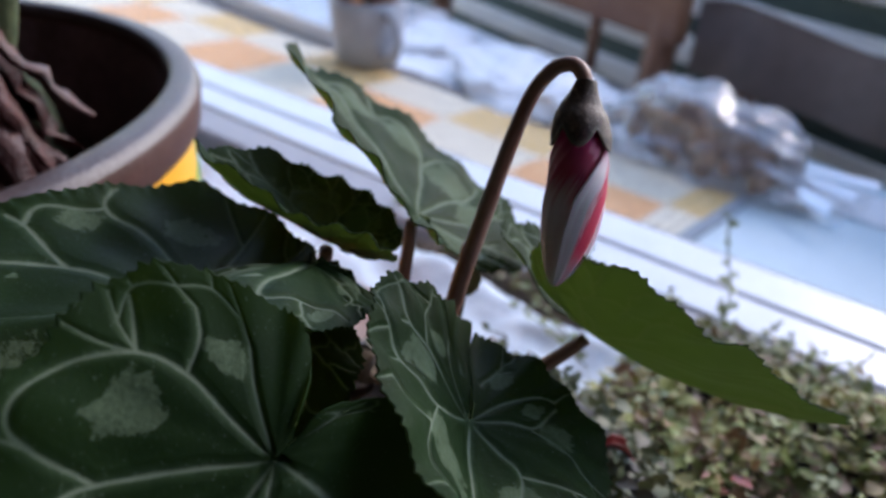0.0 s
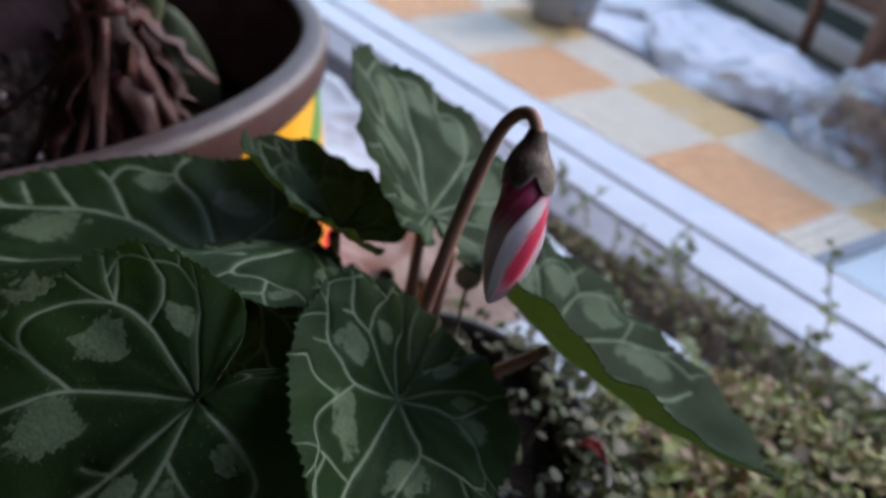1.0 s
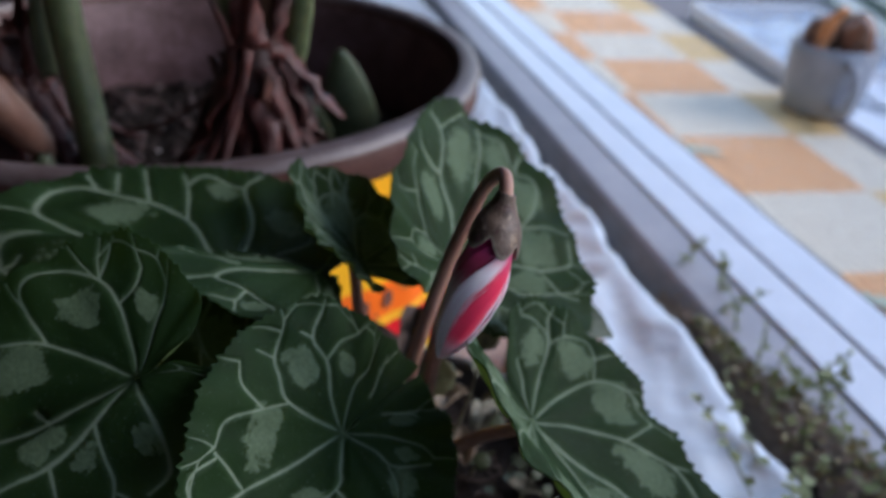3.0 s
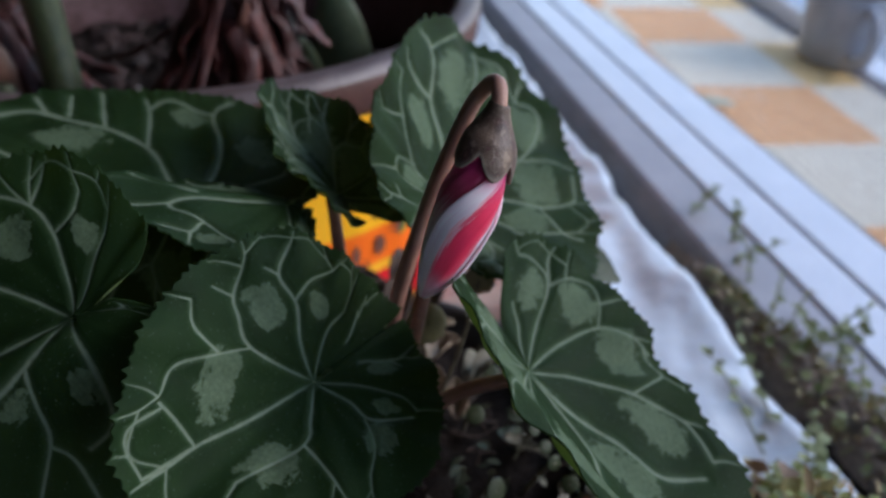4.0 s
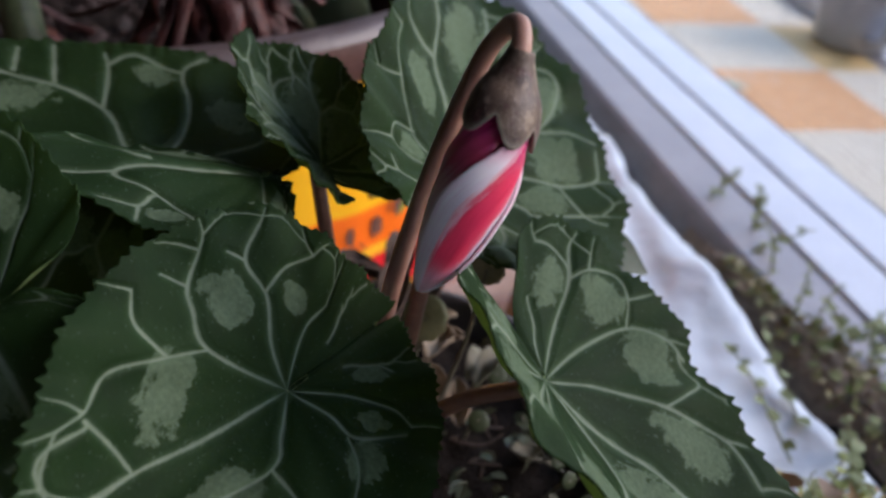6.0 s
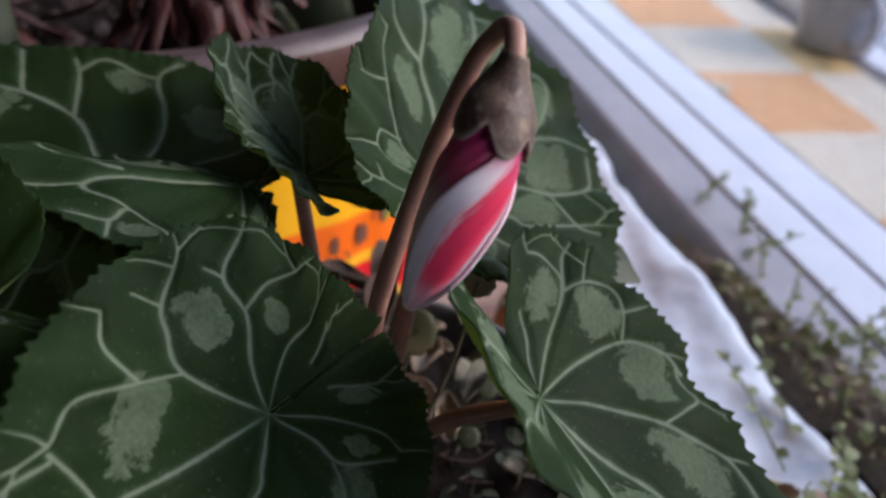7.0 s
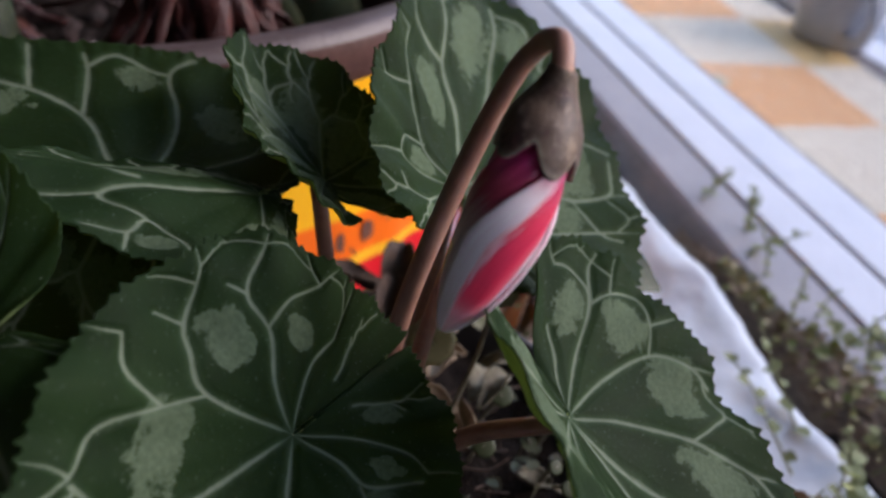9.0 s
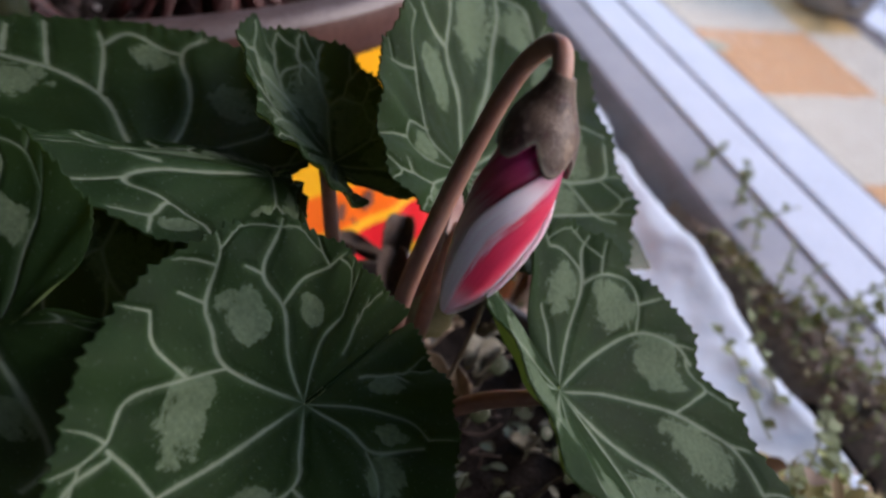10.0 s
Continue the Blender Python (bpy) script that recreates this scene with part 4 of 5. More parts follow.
def vein_net(rng, silvered=1.0):
    """The veins of a leaf on the unit disc: spokes that fork, arches that join the forks, and short spurs to the edge."""
    spokes = [rng.uniform(-0.06, 0.06)]
    for s in (1, -1):
        spokes += [s * radians(a + rng.uniform(-7, 7)) for a in (41, 82, 128)]
    spokes.sort()
    segs = []

    def pol(r, t):
        return (r * math.cos(t), r * math.sin(t))

    def wander(line, wide0, wide1):
        for k, (a, b) in enumerate(zip(line, line[1:])):
            segs.append((*a, *b, wide0 + (wide1 - wide0) * k / len(line)))

    def arc(a, mid, b, n=16):
        out = []
        for k in range(n + 1):
            s = k / n
            r = (1 - s) ** 2 * a[0] + 2 * s * (1 - s) * mid[0] + s * s * b[0] + 0.010 * math.sin(5 * s + a[1] * 7) * (s * (1 - s) * 4)
            t = a[1] + (b[1] - a[1]) * s + 0.015 * math.sin(4 * s + a[1] * 3) * (s * (1 - s) * 4)
            out.append(pol(r, t))
        return out
    forks = []
    for t in spokes:
        r = 0.47 + rng.uniform(-0.09, 0.09)
        t2 = t + rng.uniform(-0.06, 0.06)
        wander(arc((0.0, t), (r * 0.5, t), (r, t2), 10), 0.0105, 0.0145)
        forks.append((r, t2))
    forks = [(0.45, -math.pi + 0.25), *forks, (0.45, math.pi - 0.25)]

    def twig(r0, t0, wide):
        """A vein to the edge that forks once on its way."""
        r1 = r0 + (0.985 - r0) * rng.uniform(0.40, 0.60)
        t1 = t0 + rng.uniform(-0.05, 0.05)
        wander(arc((r0, t0), (0.5 * (r0 + r1), t0), (r1, t1), 5), wide, wide * 0.8)
        for d in rng.choice(((0.075, -0.075), (0.085, -0.05), (0.06,))):
            wander(arc((r1, t1), (r1 + 0.04, t1 + 0.5 * d), (0.975, t1 + d * rng.uniform(0.7, 1.3)), 5), wide * 0.8, wide * 0.5)
    for (ra, ta), (rb, tb) in zip(forks, forks[1:]):
        # Arms from two neighbouring forks meet in a blunt corner.
        gap = tb - ta
        tm = (ta + tb) / 2 + rng.uniform(-0.12, 0.12) * gap
        rm = 0.74 + rng.uniform(-0.05, 0.06)
        for r0, t0 in ((ra, ta), (rb, tb)):
            s0 = tm - t0
            knee = (r0 + (rm - r0) * rng.uniform(0.62, 0.78), t0 + s0 * rng.uniform(0.36, 0.48))
            wander(arc((r0, t0), (0.5 * (r0 + knee[0]) + 0.01, 0), knee, 6), 0.0135, 0.012)
            wander(arc(knee, (0.5 * (rm + knee[0]) + 0.015, 0), (rm, tm), 6), 0.012, 0.0105)
            twig(*knee, 0.012)
        twig(rm, tm, 0.0115)
        if rng.random() < 0.6:
            wander(arc((rm, tm), (rm - 0.06, tm), (rm - rng.uniform(0.08, 0.16), tm + rng.uniform(-0.1, 0.1) * gap), 5), 0.0075, 0.003)
    blots = []
    for (ra, ta), (rb, tb) in zip(forks, forks[1:]):
        if rng.random() < 0.86:
            lean = rng.choice((-1, 1)) * rng.uniform(0.08, 0.24) * (tb - ta)
            blots.append((rng.uniform(0.44, 0.60), (ta + tb) / 2 + lean, rng.uniform(0.15, 0.26) * silvered, (tb - ta) * rng.uniform(0.30, 0.46) * silvered))
    return np.array(segs), blots


def drawn_net(strokes, segs, covered, rng):
    """The main veins of a leaf, drawn as smooth lines of (radius, degrees) places, with short forked spurs from their outer
    ends to the edge; outside the covered sector the plain net stays."""
    lo, hi = covered
    keep = []
    for x0, y0, x1, y1, w in segs:
        d = math.degrees(math.atan2(y0 + y1, x0 + x1))
        if not lo < d < hi:
            keep.append((x0, y0, x1, y1, w))

    def flat(q, d):
        return Vector((q * math.cos(radians(d)), q * math.sin(radians(d)), 0))
    ends = []
    for stroke in strokes:
        pts = [flat(*p) for p in stroke]
        line = spline(pts, 7 * len(pts))
        trunk = stroke[0][0] == 0
        for k, (a, b) in enumerate(zip(line, line[1:])):
            f = k / len(line)
            w = (0.0085 + 0.0038 * min(1, 3 * f) - 0.0036 * f) if trunk else 0.0092 - 0.0022 * f
            keep.append((a.x, a.y, b.x, b.y, w * (1 + 0.12 * math.sin(9 * f + 40 * a.x))))
        ends += [p for k, p in enumerate(stroke) if 0.62 < p[0] < 0.90 and (k == len(stroke) - 1 or (k > 0 and rng.random() < 0.6))]
    rim_nodes, spread = [], []
    outer = [d for stroke in strokes for q, d in stroke if q > 0.92]
    ends = [(q, d) for q, d in ends if all(abs(d - e) > 7 for e in outer)]
    for q, d in sorted(ends, key=lambda n: -n[0]):
        if all(abs(d - e) > 9 for e in spread):
            spread.append(d)
    for q, d in [n for n in ends if n[1] in spread]:
        for side_step in rng.choice(((6, -5), (2,), (-3,), (3,))):
            d1 = d + side_step * rng.uniform(0.7, 1.3)
            knee = q + (0.985 - q) * rng.uniform(0.4, 0.6)
            rim_nodes.append((knee, d + 0.6 * side_step))
            line = spline([flat(q, d), flat(*rim_nodes[-1]), flat(0.985, d1)], 8)
            for k, (a, b) in enumerate(zip(line, line[1:])):
                keep.append((a.x, a.y, b.x, b.y, 0.0068 - 0.0004 * k))
    # Scalloped veins join the spurs just inside the rim.
    rim_nodes.sort(key=lambda n: n[1])
    for (q0, d0), (q1, d1) in zip(rim_nodes, rim_nodes[1:]):
        if 8 < d1 - d0 < 26 and max(q0, q1) < 0.93:
            mid = (min(0.965, 0.5 * (q0 + q1) + 0.07), 0.5 * (d0 + d1) + rng.uniform(-2, 2))
            line = spline([flat(q0, d0), flat(*mid), flat(q1, d1)], 10)
            for a, b in zip(line, line[1:]):
                keep.append((a.x, a.y, b.x, b.y, 0.0058))
            if d1 - d0 > 9:
                tip = flat(0.985, mid[1] + rng.uniform(-2, 2))
                m3 = flat(*mid)
                keep.append((m3.x, m3.y, tip.x, tip.y, 0.005))
    return np.array(keep)


def leaf(at, turn, size, folds, bends, seed, petiole=(), notch=0.35, ruffle=0.0, silvered=1.0, dish=0.0, fill=0.0, net=None):
    """A cyclamen leaf: a round heart round the place where the stalk joins, folded along its midrib. turn: radians about x, y and z;
    size: tip, left, right and back lobes in metres; folds: left and right halves; bends: along and across."""
    length, left, right, back = size
    rng = random.Random(seed)
    na, nr = 721, 121
    th = np.linspace(-math.pi, math.pi, na)
    c, s = np.cos(th), np.sin(th)
    reach = 1 / np.sqrt((c / np.where(c > 0, length, back)) ** 2 + (s / np.where(th > 0, left, right)) ** 2)
    reach *= (1 + fill * np.exp(-((math.pi - np.abs(th)) / 0.3) ** 2)) * (1 - 0.85 * np.exp(-((math.pi - np.abs(th)) / notch) ** 2))
    teeth = (0.5 + 0.5 * np.cos(th * 104 + 1.5 * np.sin(th * 5 + seed))) ** 1.6 * (0.65 + 0.35 * np.sin(th * 31 + seed))
    reach *= 1 + 0.012 * np.sin(th * 7 + seed) + 0.008 * np.sin(th * 13 + 2 * seed)
    q = np.linspace(0.0015, 1, nr) ** 0.85
    # Only the rim is toothed.
    rim = np.clip((q - 0.93) / 0.07, 0, 1) ** 1.5
    r = q[None, :] * reach[:, None] * (1 + rim[None, :] * (0.036 * teeth[:, None] - 0.008))
    x, y = r * c[:, None], r * s[:, None]
    k = 0.12 * left
    soft = np.sqrt(y * y + k * k) - k
    fo = np.where(y > 0, folds[0], folds[1])
    yy = np.sign(y) * (np.abs(y) - soft + soft * np.cos(fo))
    zz = soft * np.sin(fo) - bends[0] * x * x / 2 - bends[1] * y * y / 2
    qq, tt = q[None, :], th[:, None]
    zz = zz + ruffle * qq ** 3 * np.sin(tt * 6 + seed) + 0.0007 * qq ** 2 * np.sin(tt * 17 + seed) + 0.0011 * qq * np.sin(x * 230 + seed) * np.cos(y * 210 + 2 * seed)
    # The right half of a dished leaf sags between hub and rim.
    zz = zz - dish * 4 * qq * (1 - qq) * np.clip(-3 * s[:, None], 0, 1)
    segs, blots = vein_net(rng, silvered)
    if net:
        strokes, patches, covered = net
        segs = drawn_net(strokes, segs, covered, random.Random(seed + 50))
        blots = [b for b in blots if not covered[0] < math.degrees(b[1]) < covered[1]] + [(q0, radians(d0), dq, radians(dd)) for q0, d0, dq, dd in patches]
    ux, uy = (qq * c[:, None]).ravel(), (qq * s[:, None]).ravel()
    vein = np.full(ux.shape, 9.0)
    for x0, y0, x1, y1, w in segs:
        dx, dy = x1 - x0, y1 - y0
        f = np.clip(((ux - x0) * dx + (uy - y0) * dy) / (dx * dx + dy * dy + 1e-9), 0, 1)
        vein = np.minimum(vein, np.hypot(ux - x0 - f * dx, uy - y0 - f * dy) / w)
    # Between the veins the blade swells a little.
    zz = zz + 0.0005 * np.minimum(vein.reshape(zz.shape) / 4, 1) * (qq > 0.06)
    vein = vein + 0.9 * np.exp(-(np.hypot(ux, uy) / 0.07) ** 2)
    silver = np.full(ux.shape, -1.0)
    rho, ang = np.broadcast_to(qq, x.shape).ravel(), np.broadcast_to(tt, x.shape).ravel()
    for r0, t0, dr, dt in blots:
        silver = np.maximum(silver, 1 - ((rho - r0) / dr) ** 2 - ((ang - t0) / dt) ** 2)
    rot = np.array(Euler(turn).to_matrix())
    co = np.stack([x, yy, zz], -1).reshape(-1, 3)
    g3 = co.reshape(na, nr, 3)
    d1, d2 = np.gradient(g3, axis=0), np.gradient(g3, axis=1)
    nn = np.cross(d2, d1)
    nn /= np.linalg.norm(nn, axis=-1, keepdims=True) + 1e-12
    nn *= np.sign(nn[..., 2:3] + 1e-9)
    low = (g3 - 0.00036 * nn)[::2, ::2].reshape(-1, 3)
    verts = (np.concatenate([co, low]) @ rot.T)
    n, mr = na * nr, (nr + 1) // 2
    i, j = np.meshgrid(np.arange(na - 1), np.arange(nr - 1), indexing="ij")
    a = (i * nr + j).ravel()
    faces = np.stack([a, a + 1, a + nr + 1, a + nr], -1).tolist()
    mats = [0] * len(faces)
    i, j = np.meshgrid(np.arange(na // 2), np.arange(mr - 1), indexing="ij")
    a = n + (i * mr + j).ravel()
    faces += np.stack([a, a + mr, a + mr + 1, a + 1], -1).tolist()
    mats += [1] * len(a)
    # The cut edge of the blade.
    for k in range(na // 2):
        t0, b0 = 2 * k * nr + nr - 1, n + k * mr + mr - 1
        faces.append([t0, b0, b0 + mr, t0 + 2 * nr, t0 + nr])
        mats.append(0)
    me = bpy.data.meshes.new("leaf")
    me.from_pydata(verts.tolist(), [], faces)
    me.materials.append(LEAF_TOP)
    me.materials.append(LEAF_UNDER)
    me.polygons.foreach_set("material_index", mats)
    for name, field in (("vein", vein), ("silver", silver)):
        me.attributes.new(name, "FLOAT", "POINT").data.foreach_set("value", np.concatenate([field, field.reshape(na, nr)[::2, ::2].ravel()]).astype(np.float32))
    me.shade_smooth()
    me.update()
    ob = new("leaf", me)
    ob.parent = plant
    hub = Vector(at)
    ob.location = hub - plant.location
    line = [Vector((0, 0, 0)), *[Vector(p) - hub for p in petiole], Vector((CENTRE.x, CENTRE.y, SOIL_Z)) + Vector((rng.uniform(-0.008, 0.008), rng.uniform(-0.006, 0.006), -0.002)) - hub]
    down = rot @ np.array((0, 0, -0.002))
    line[0] = Vector(down)
    part("petiole", tube(line, [0.0016, 0.0020, 0.0024], 24, 10), PETIOLE, ob, "reddish brown leaf stalk")
    return ob


# The marbling of the five broad leaves: main veins from the stalk outwards, pale patches (radius, degrees, and their half sizes), and the sector they fill.
FRONT_NET = ([[(0, -58), (0.44, -58), (0.62, -70), (0.72, -76), (0.85, -86)], [(0.44, -58), (0.59, -48), (0.79, -40), (0.83, -29)], [(0.59, -49), (0.78, -56), (0.88, -64)],
              [(0.72, -76), (0.84, -73)], [(0, -100), (0.25, -98), (0.49, -104), (0.69, -98), (0.87, -106)], [(0.52, -104), (0.69, -116), (0.83, -128)],
              [(0.69, -98), (0.77, -93)], [(0, -130), (0.41, -136), (0.66, -146)], [(0, -6), (0.39, -6), (0.65, -8), (0.92, -7)], [(0.82, -27), (0.70, -18), (0.66, -8)],
              [(0.81, -25), (0.94, -20), (0.92, -7)], [(0, 44), (0.24, 44), (0.39, 40), (0.65, 14)], [(0.39, 40), (0.68, 58)], [(0, 105), (0.27, 105), (0.48, 100), (0.78, 114)],
              [(0.43, 97), (0.59, 88), (0.76, 76)], [(0, 133), (0.35, 133), (0.66, 126), (0.80, 118)]],
             [(0.55, -34, 0.12, 20), (0.55, -84, 0.16, 12), (0.53, -122, 0.10, 10), (0.51, 25, 0.13, 17), (0.60, 92, 0.14, 12), (0.55, 116, 0.12, 8)], (-155, 150))
RIGHT_NET = ([[(0, 124), (0.35, 124), (0.66, 125), (0.79, 130), (0.86, 144)], [(0.67, 125), (0.78, 118), (0.93, 106), (0.83, 97), (0.72, 88)], [(0.69, 125), (0.88, 128), (0.98, 127)],
              [(0, 94), (0.36, 94), (0.72, 88), (0.86, 77), (0.96, 69)], [(0.83, 97), (0.98, 93)], [(0.92, 71), (0.95, 61), (0.80, 56), (0.64, 50)],
              [(0, 62), (0.32, 58), (0.64, 50), (0.89, 43), (0.87, 30)], [(0.94, 60), (0.98, 53)], [(0.89, 43), (0.97, 42)],
              [(0, 14), (0.19, 16), (0.43, 20), (0.61, 16), (0.81, 24)], [(0, 150), (0.22, 150), (0.36, 146), (0.55, 150)],
              [(0, 2), (0.30, 0), (0.46, -18), (0.70, -24)], [(0, -60), (0.35, -62), (0.66, -52)], [(0, -110), (0.30, -120), (0.62, -150)]],
             [(0.60, 138, 0.16, 11), (0.68, 106, 0.17, 14), (0.72, 73, 0.16, 15), (0.68, 38, 0.17, 11), (0.48, 6, 0.18, 11), (0.55, -42, 0.20, 13)], (-75, 175))
TOP_NET = ([[(0, 12), (0.27, 11), (0.52, 18), (0.82, 15), (0.95, 19)], [(0.54, 18), (0.82, 32), (0.93, 30)], [(0.81, 15), (0.88, 8), (0.96, 3)], [(0, -8), (0.30, -10), (0.58, -8), (0.93, -4)],
            [(0.90, -5), (0.92, -12), (0.86, -22)], [(0, 82), (0.39, 81), (0.62, 60), (0.80, 47), (0.86, 38)], [(0.69, 54), (0.87, 64)], [(0.41, 77), (0.61, 87), (0.64, 101), (0.42, 110), (0, 112)],
            [(0.64, 101), (0.82, 105)], [(0, -40), (0.60, -40), (0.83, -34), (0.90, -27), (0.85, -22)], [(0.60, -40), (0.82, -46), (0.95, -52)],
            [(0, -64), (0.39, -64), (0.68, -68), (0.90, -65), (0.93, -55)], [(0.65, -68), (0.78, -82), (0.91, -83)], [(0, -90), (0.40, -88), (0.50, -91), (0.78, -82)]],
           [(0.63, 4, 0.21, 10), (0.49, 36, 0.20, 12), (0.43, 99, 0.13, 15), (0.74, -31, 0.15, 10), (0.64, -54, 0.17, 15), (0.80, -12, 0.11, 7), (0.52, -79, 0.15, 10)], (-105, 118))
LEFT_NET = ([[(0, -94), (0.27, -94), (0.51, -94), (0.72, -88), (0.90, -76), (0.90, -62), (0.80, -56), (0.57, -47)], [(0.72, -88), (0.93, -97)], [(0.51, -94), (0.64, -106), (0.80, -110)],
             [(0, -50), (0.27, -50), (0.57, -47), (0.72, -40), (0.88, -36)], [(0, 8), (0.36, 6), (0.59, 1), (0.85, 0)], [(0.36, 6), (0.44, -10)], [(0, 36), (0.23, 33), (0.48, 28), (0.60, 23), (0.80, 16)],
             [(0.48, 28), (0.60, 39), (0.75, 44)], [(0.23, 33), (0.34, 51), (0.49, 59), (0.72, 55)], [(0.49, 59), (0.56, 68), (0.78, 72)], [(0, 94), (0.20, 93), (0.35, 89), (0.44, 84), (0.50, 73)],
             [(0, -121), (0.38, -121), (0.66, -124)]],
            [(0.61, -73, 0.13, 12), (0.60, -31, 0.15, 13), (0.28, 83, 0.08, 13), (0.55, -114, 0.13, 9), (0.37, 41, 0.08, 8), (0.42, 17, 0.12, 9)], (-172, 150))
BACK_NET = ([[(0, -54), (0.17, -54), (0.59, -52), (0.78, -38), (0.91, -30), (0.93, -22), (0.83, -14), (0.63, -12), (0, -12)], [(0.59, -52), (0.82, -56), (0.94, -56)], [(0.75, -42), (0.98, -46)],
             [(0.86, -36), (0.97, -39)], [(0.89, -32), (0.98, -32)], [(0.86, -56), (0.94, -63), (0.89, -76)], [(0, -88), (0.49, -85), (0.69, -81), (0.89, -76), (0.98, -81)],
             [(0, -108), (0.40, -109), (0.73, -116)]],
            [(0.69, -30, 0.10, 11), (0.85, -68, 0.06, 6), (0.68, -98, 0.12, 11)], (-130, -3))
STRIP_NET = ([[(0.94, 19), (0.85, 24), (0.72, 23), (0.78, 36), (0.92, 46)], [(0.85, 24), (0.96, 28)], [(0, 6), (0.30, 5), (0.67, 8), (0.72, 23)]], [(0.85, 32, 0.06, 6)], (0, 52))

leaf((-0.003596, 0.002618, 0.0003044), (-0.6477, 0.02583, -0.8766), (0.04323, 0.03348, 0.03856, 0.0230), (0.6041, 0.6163), (-7.398, 13.73), 3, [(-0.012, 0.008, -0.03)], notch=0.014, fill=0.14, silvered=0.8, net=FRONT_NET)
leaf((-0.0032, 0.05, -0.0035), (-0.5839, 0.5656, 0.5418), (0.0645, 0.0378, 0.0383, 0.0352), (0.53, 0.19), (-7.138, -3.9), 4, [(-0.018, 0.034, -0.026)], silvered=1.3, net=RIGHT_NET)
leaf((-0.05005, 0.03982, 0.01439), (0.7864, -0.3056, 2.863), (0.06975, 0.02943, 0.04689, 0.0208), (0.06533, 0.3156), (-0.6401, -2.749), 5, [(-0.050, 0.034, -0.02)], silvered=1.7, net=TOP_NET)
leaf((-0.0528, 0.0124, 0.0165), (0.6955, -0.365, -2.5547), (0.0352, 0.0183, 0.0206, 0.0191), (-0.1218, 0.842), (-10.5, -13.95), 6, [(-0.062, 0.015, -0.025)], silvered=1.5)
leaf((-0.04493, -0.02212, 0.02256), (0.2652, -0.1711, -1.901), (0.07781, 0.0357, 0.05293, 0.02915), (-0.9989, 0.2641), (2.723, -0.4286), 7, [(-0.05, -0.012, -0.02)], silvered=1.0, dish=0.0055, net=BACK_NET)
leaf((-0.007, -0.0408, 0.0203), (0.0405, 0.4003, -1.5158), (0.0545, 0.058, 0.0371, 0.0203), (-1.3, 0.925), (-0.645, 0.991), 8, [(-0.018, -0.03, -0.015)], silvered=1.25, net=LEFT_NET)
leaf((-0.04452, -0.0002475, 0.01925), (-0.1166, -0.4279, -1.188), (0.04532, 0.01933, 0.019, 0.005), (-0.2493, -0.4435), (1.45, 0.2811), 9, [(-0.03, -0.01, -0.015)], silvered=0.9, net=STRIP_NET)

# Flower stalk and bud
HOOK = [(-0.036, 0.019, SOIL_Z - 0.002), (-0.030, 0.0215, -0.03), (-0.0265, 0.0235, 0.0), (-0.0225, 0.0295, 0.030), (-0.0195, 0.0355, 0.0515), (-0.0165, 0.0385, 0.0590),
        (-0.0125, 0.0392, 0.0612), (-0.0096, 0.0389, 0.0598), (-0.0084, 0.0384, 0.0565), (-0.0083, 0.0379, 0.0533)]
part("flower_stalk", rel(plant, tube(HOOK, [0.0023, 0.0021, 0.0019, 0.0018, 0.0016, 0.00155, 0.0015, 0.0015, 0.0016, 0.0019], 70, 16)), STALK, plant, "brown hooked flower stalk")
BUD_TOP, BUD_TIP = Vector((-0.00846, 0.03804, 0.05399)), Vector((-0.00137, 0.02441, 0.02215))
axis = (BUD_TIP - BUD_TOP).normalized()
side = axis.cross(Vector((1, 0, 0.3))).normalized()
other = axis.cross(side)
BUD_L = (BUD_TIP - BUD_TOP).length
BOW = -0.00086 * side - 0.00127 * other


def bud_centre(s):
    """The bud's middle line bends a little."""
    return axis * (s * BUD_L) + 4 * s * (1 - s) * BOW


BUD_LINE = spline([(0, 0.0030, 0), (0.1, 0.0041, 0), (0.25, 0.0054, 0), (0.40, 0.0060, 0), (0.52, 0.0060, 0), (0.65, 0.0055, 0), (0.77, 0.0046, 0), (0.90, 0.0028, 0), (0.97, 0.0013, 0), (1.0, 0.0003, 0)], 140)


def bud_radius(s):
    return float(np.interp(s, [v.x for v in BUD_LINE], [v.y for v in BUD_LINE]))


bud = base("bud", (0, 0, 0), "", "")
bud.parent = plant
for key in list(bud.keys()):
    del bud[key]
bud.location = BUD_TOP - plant.location
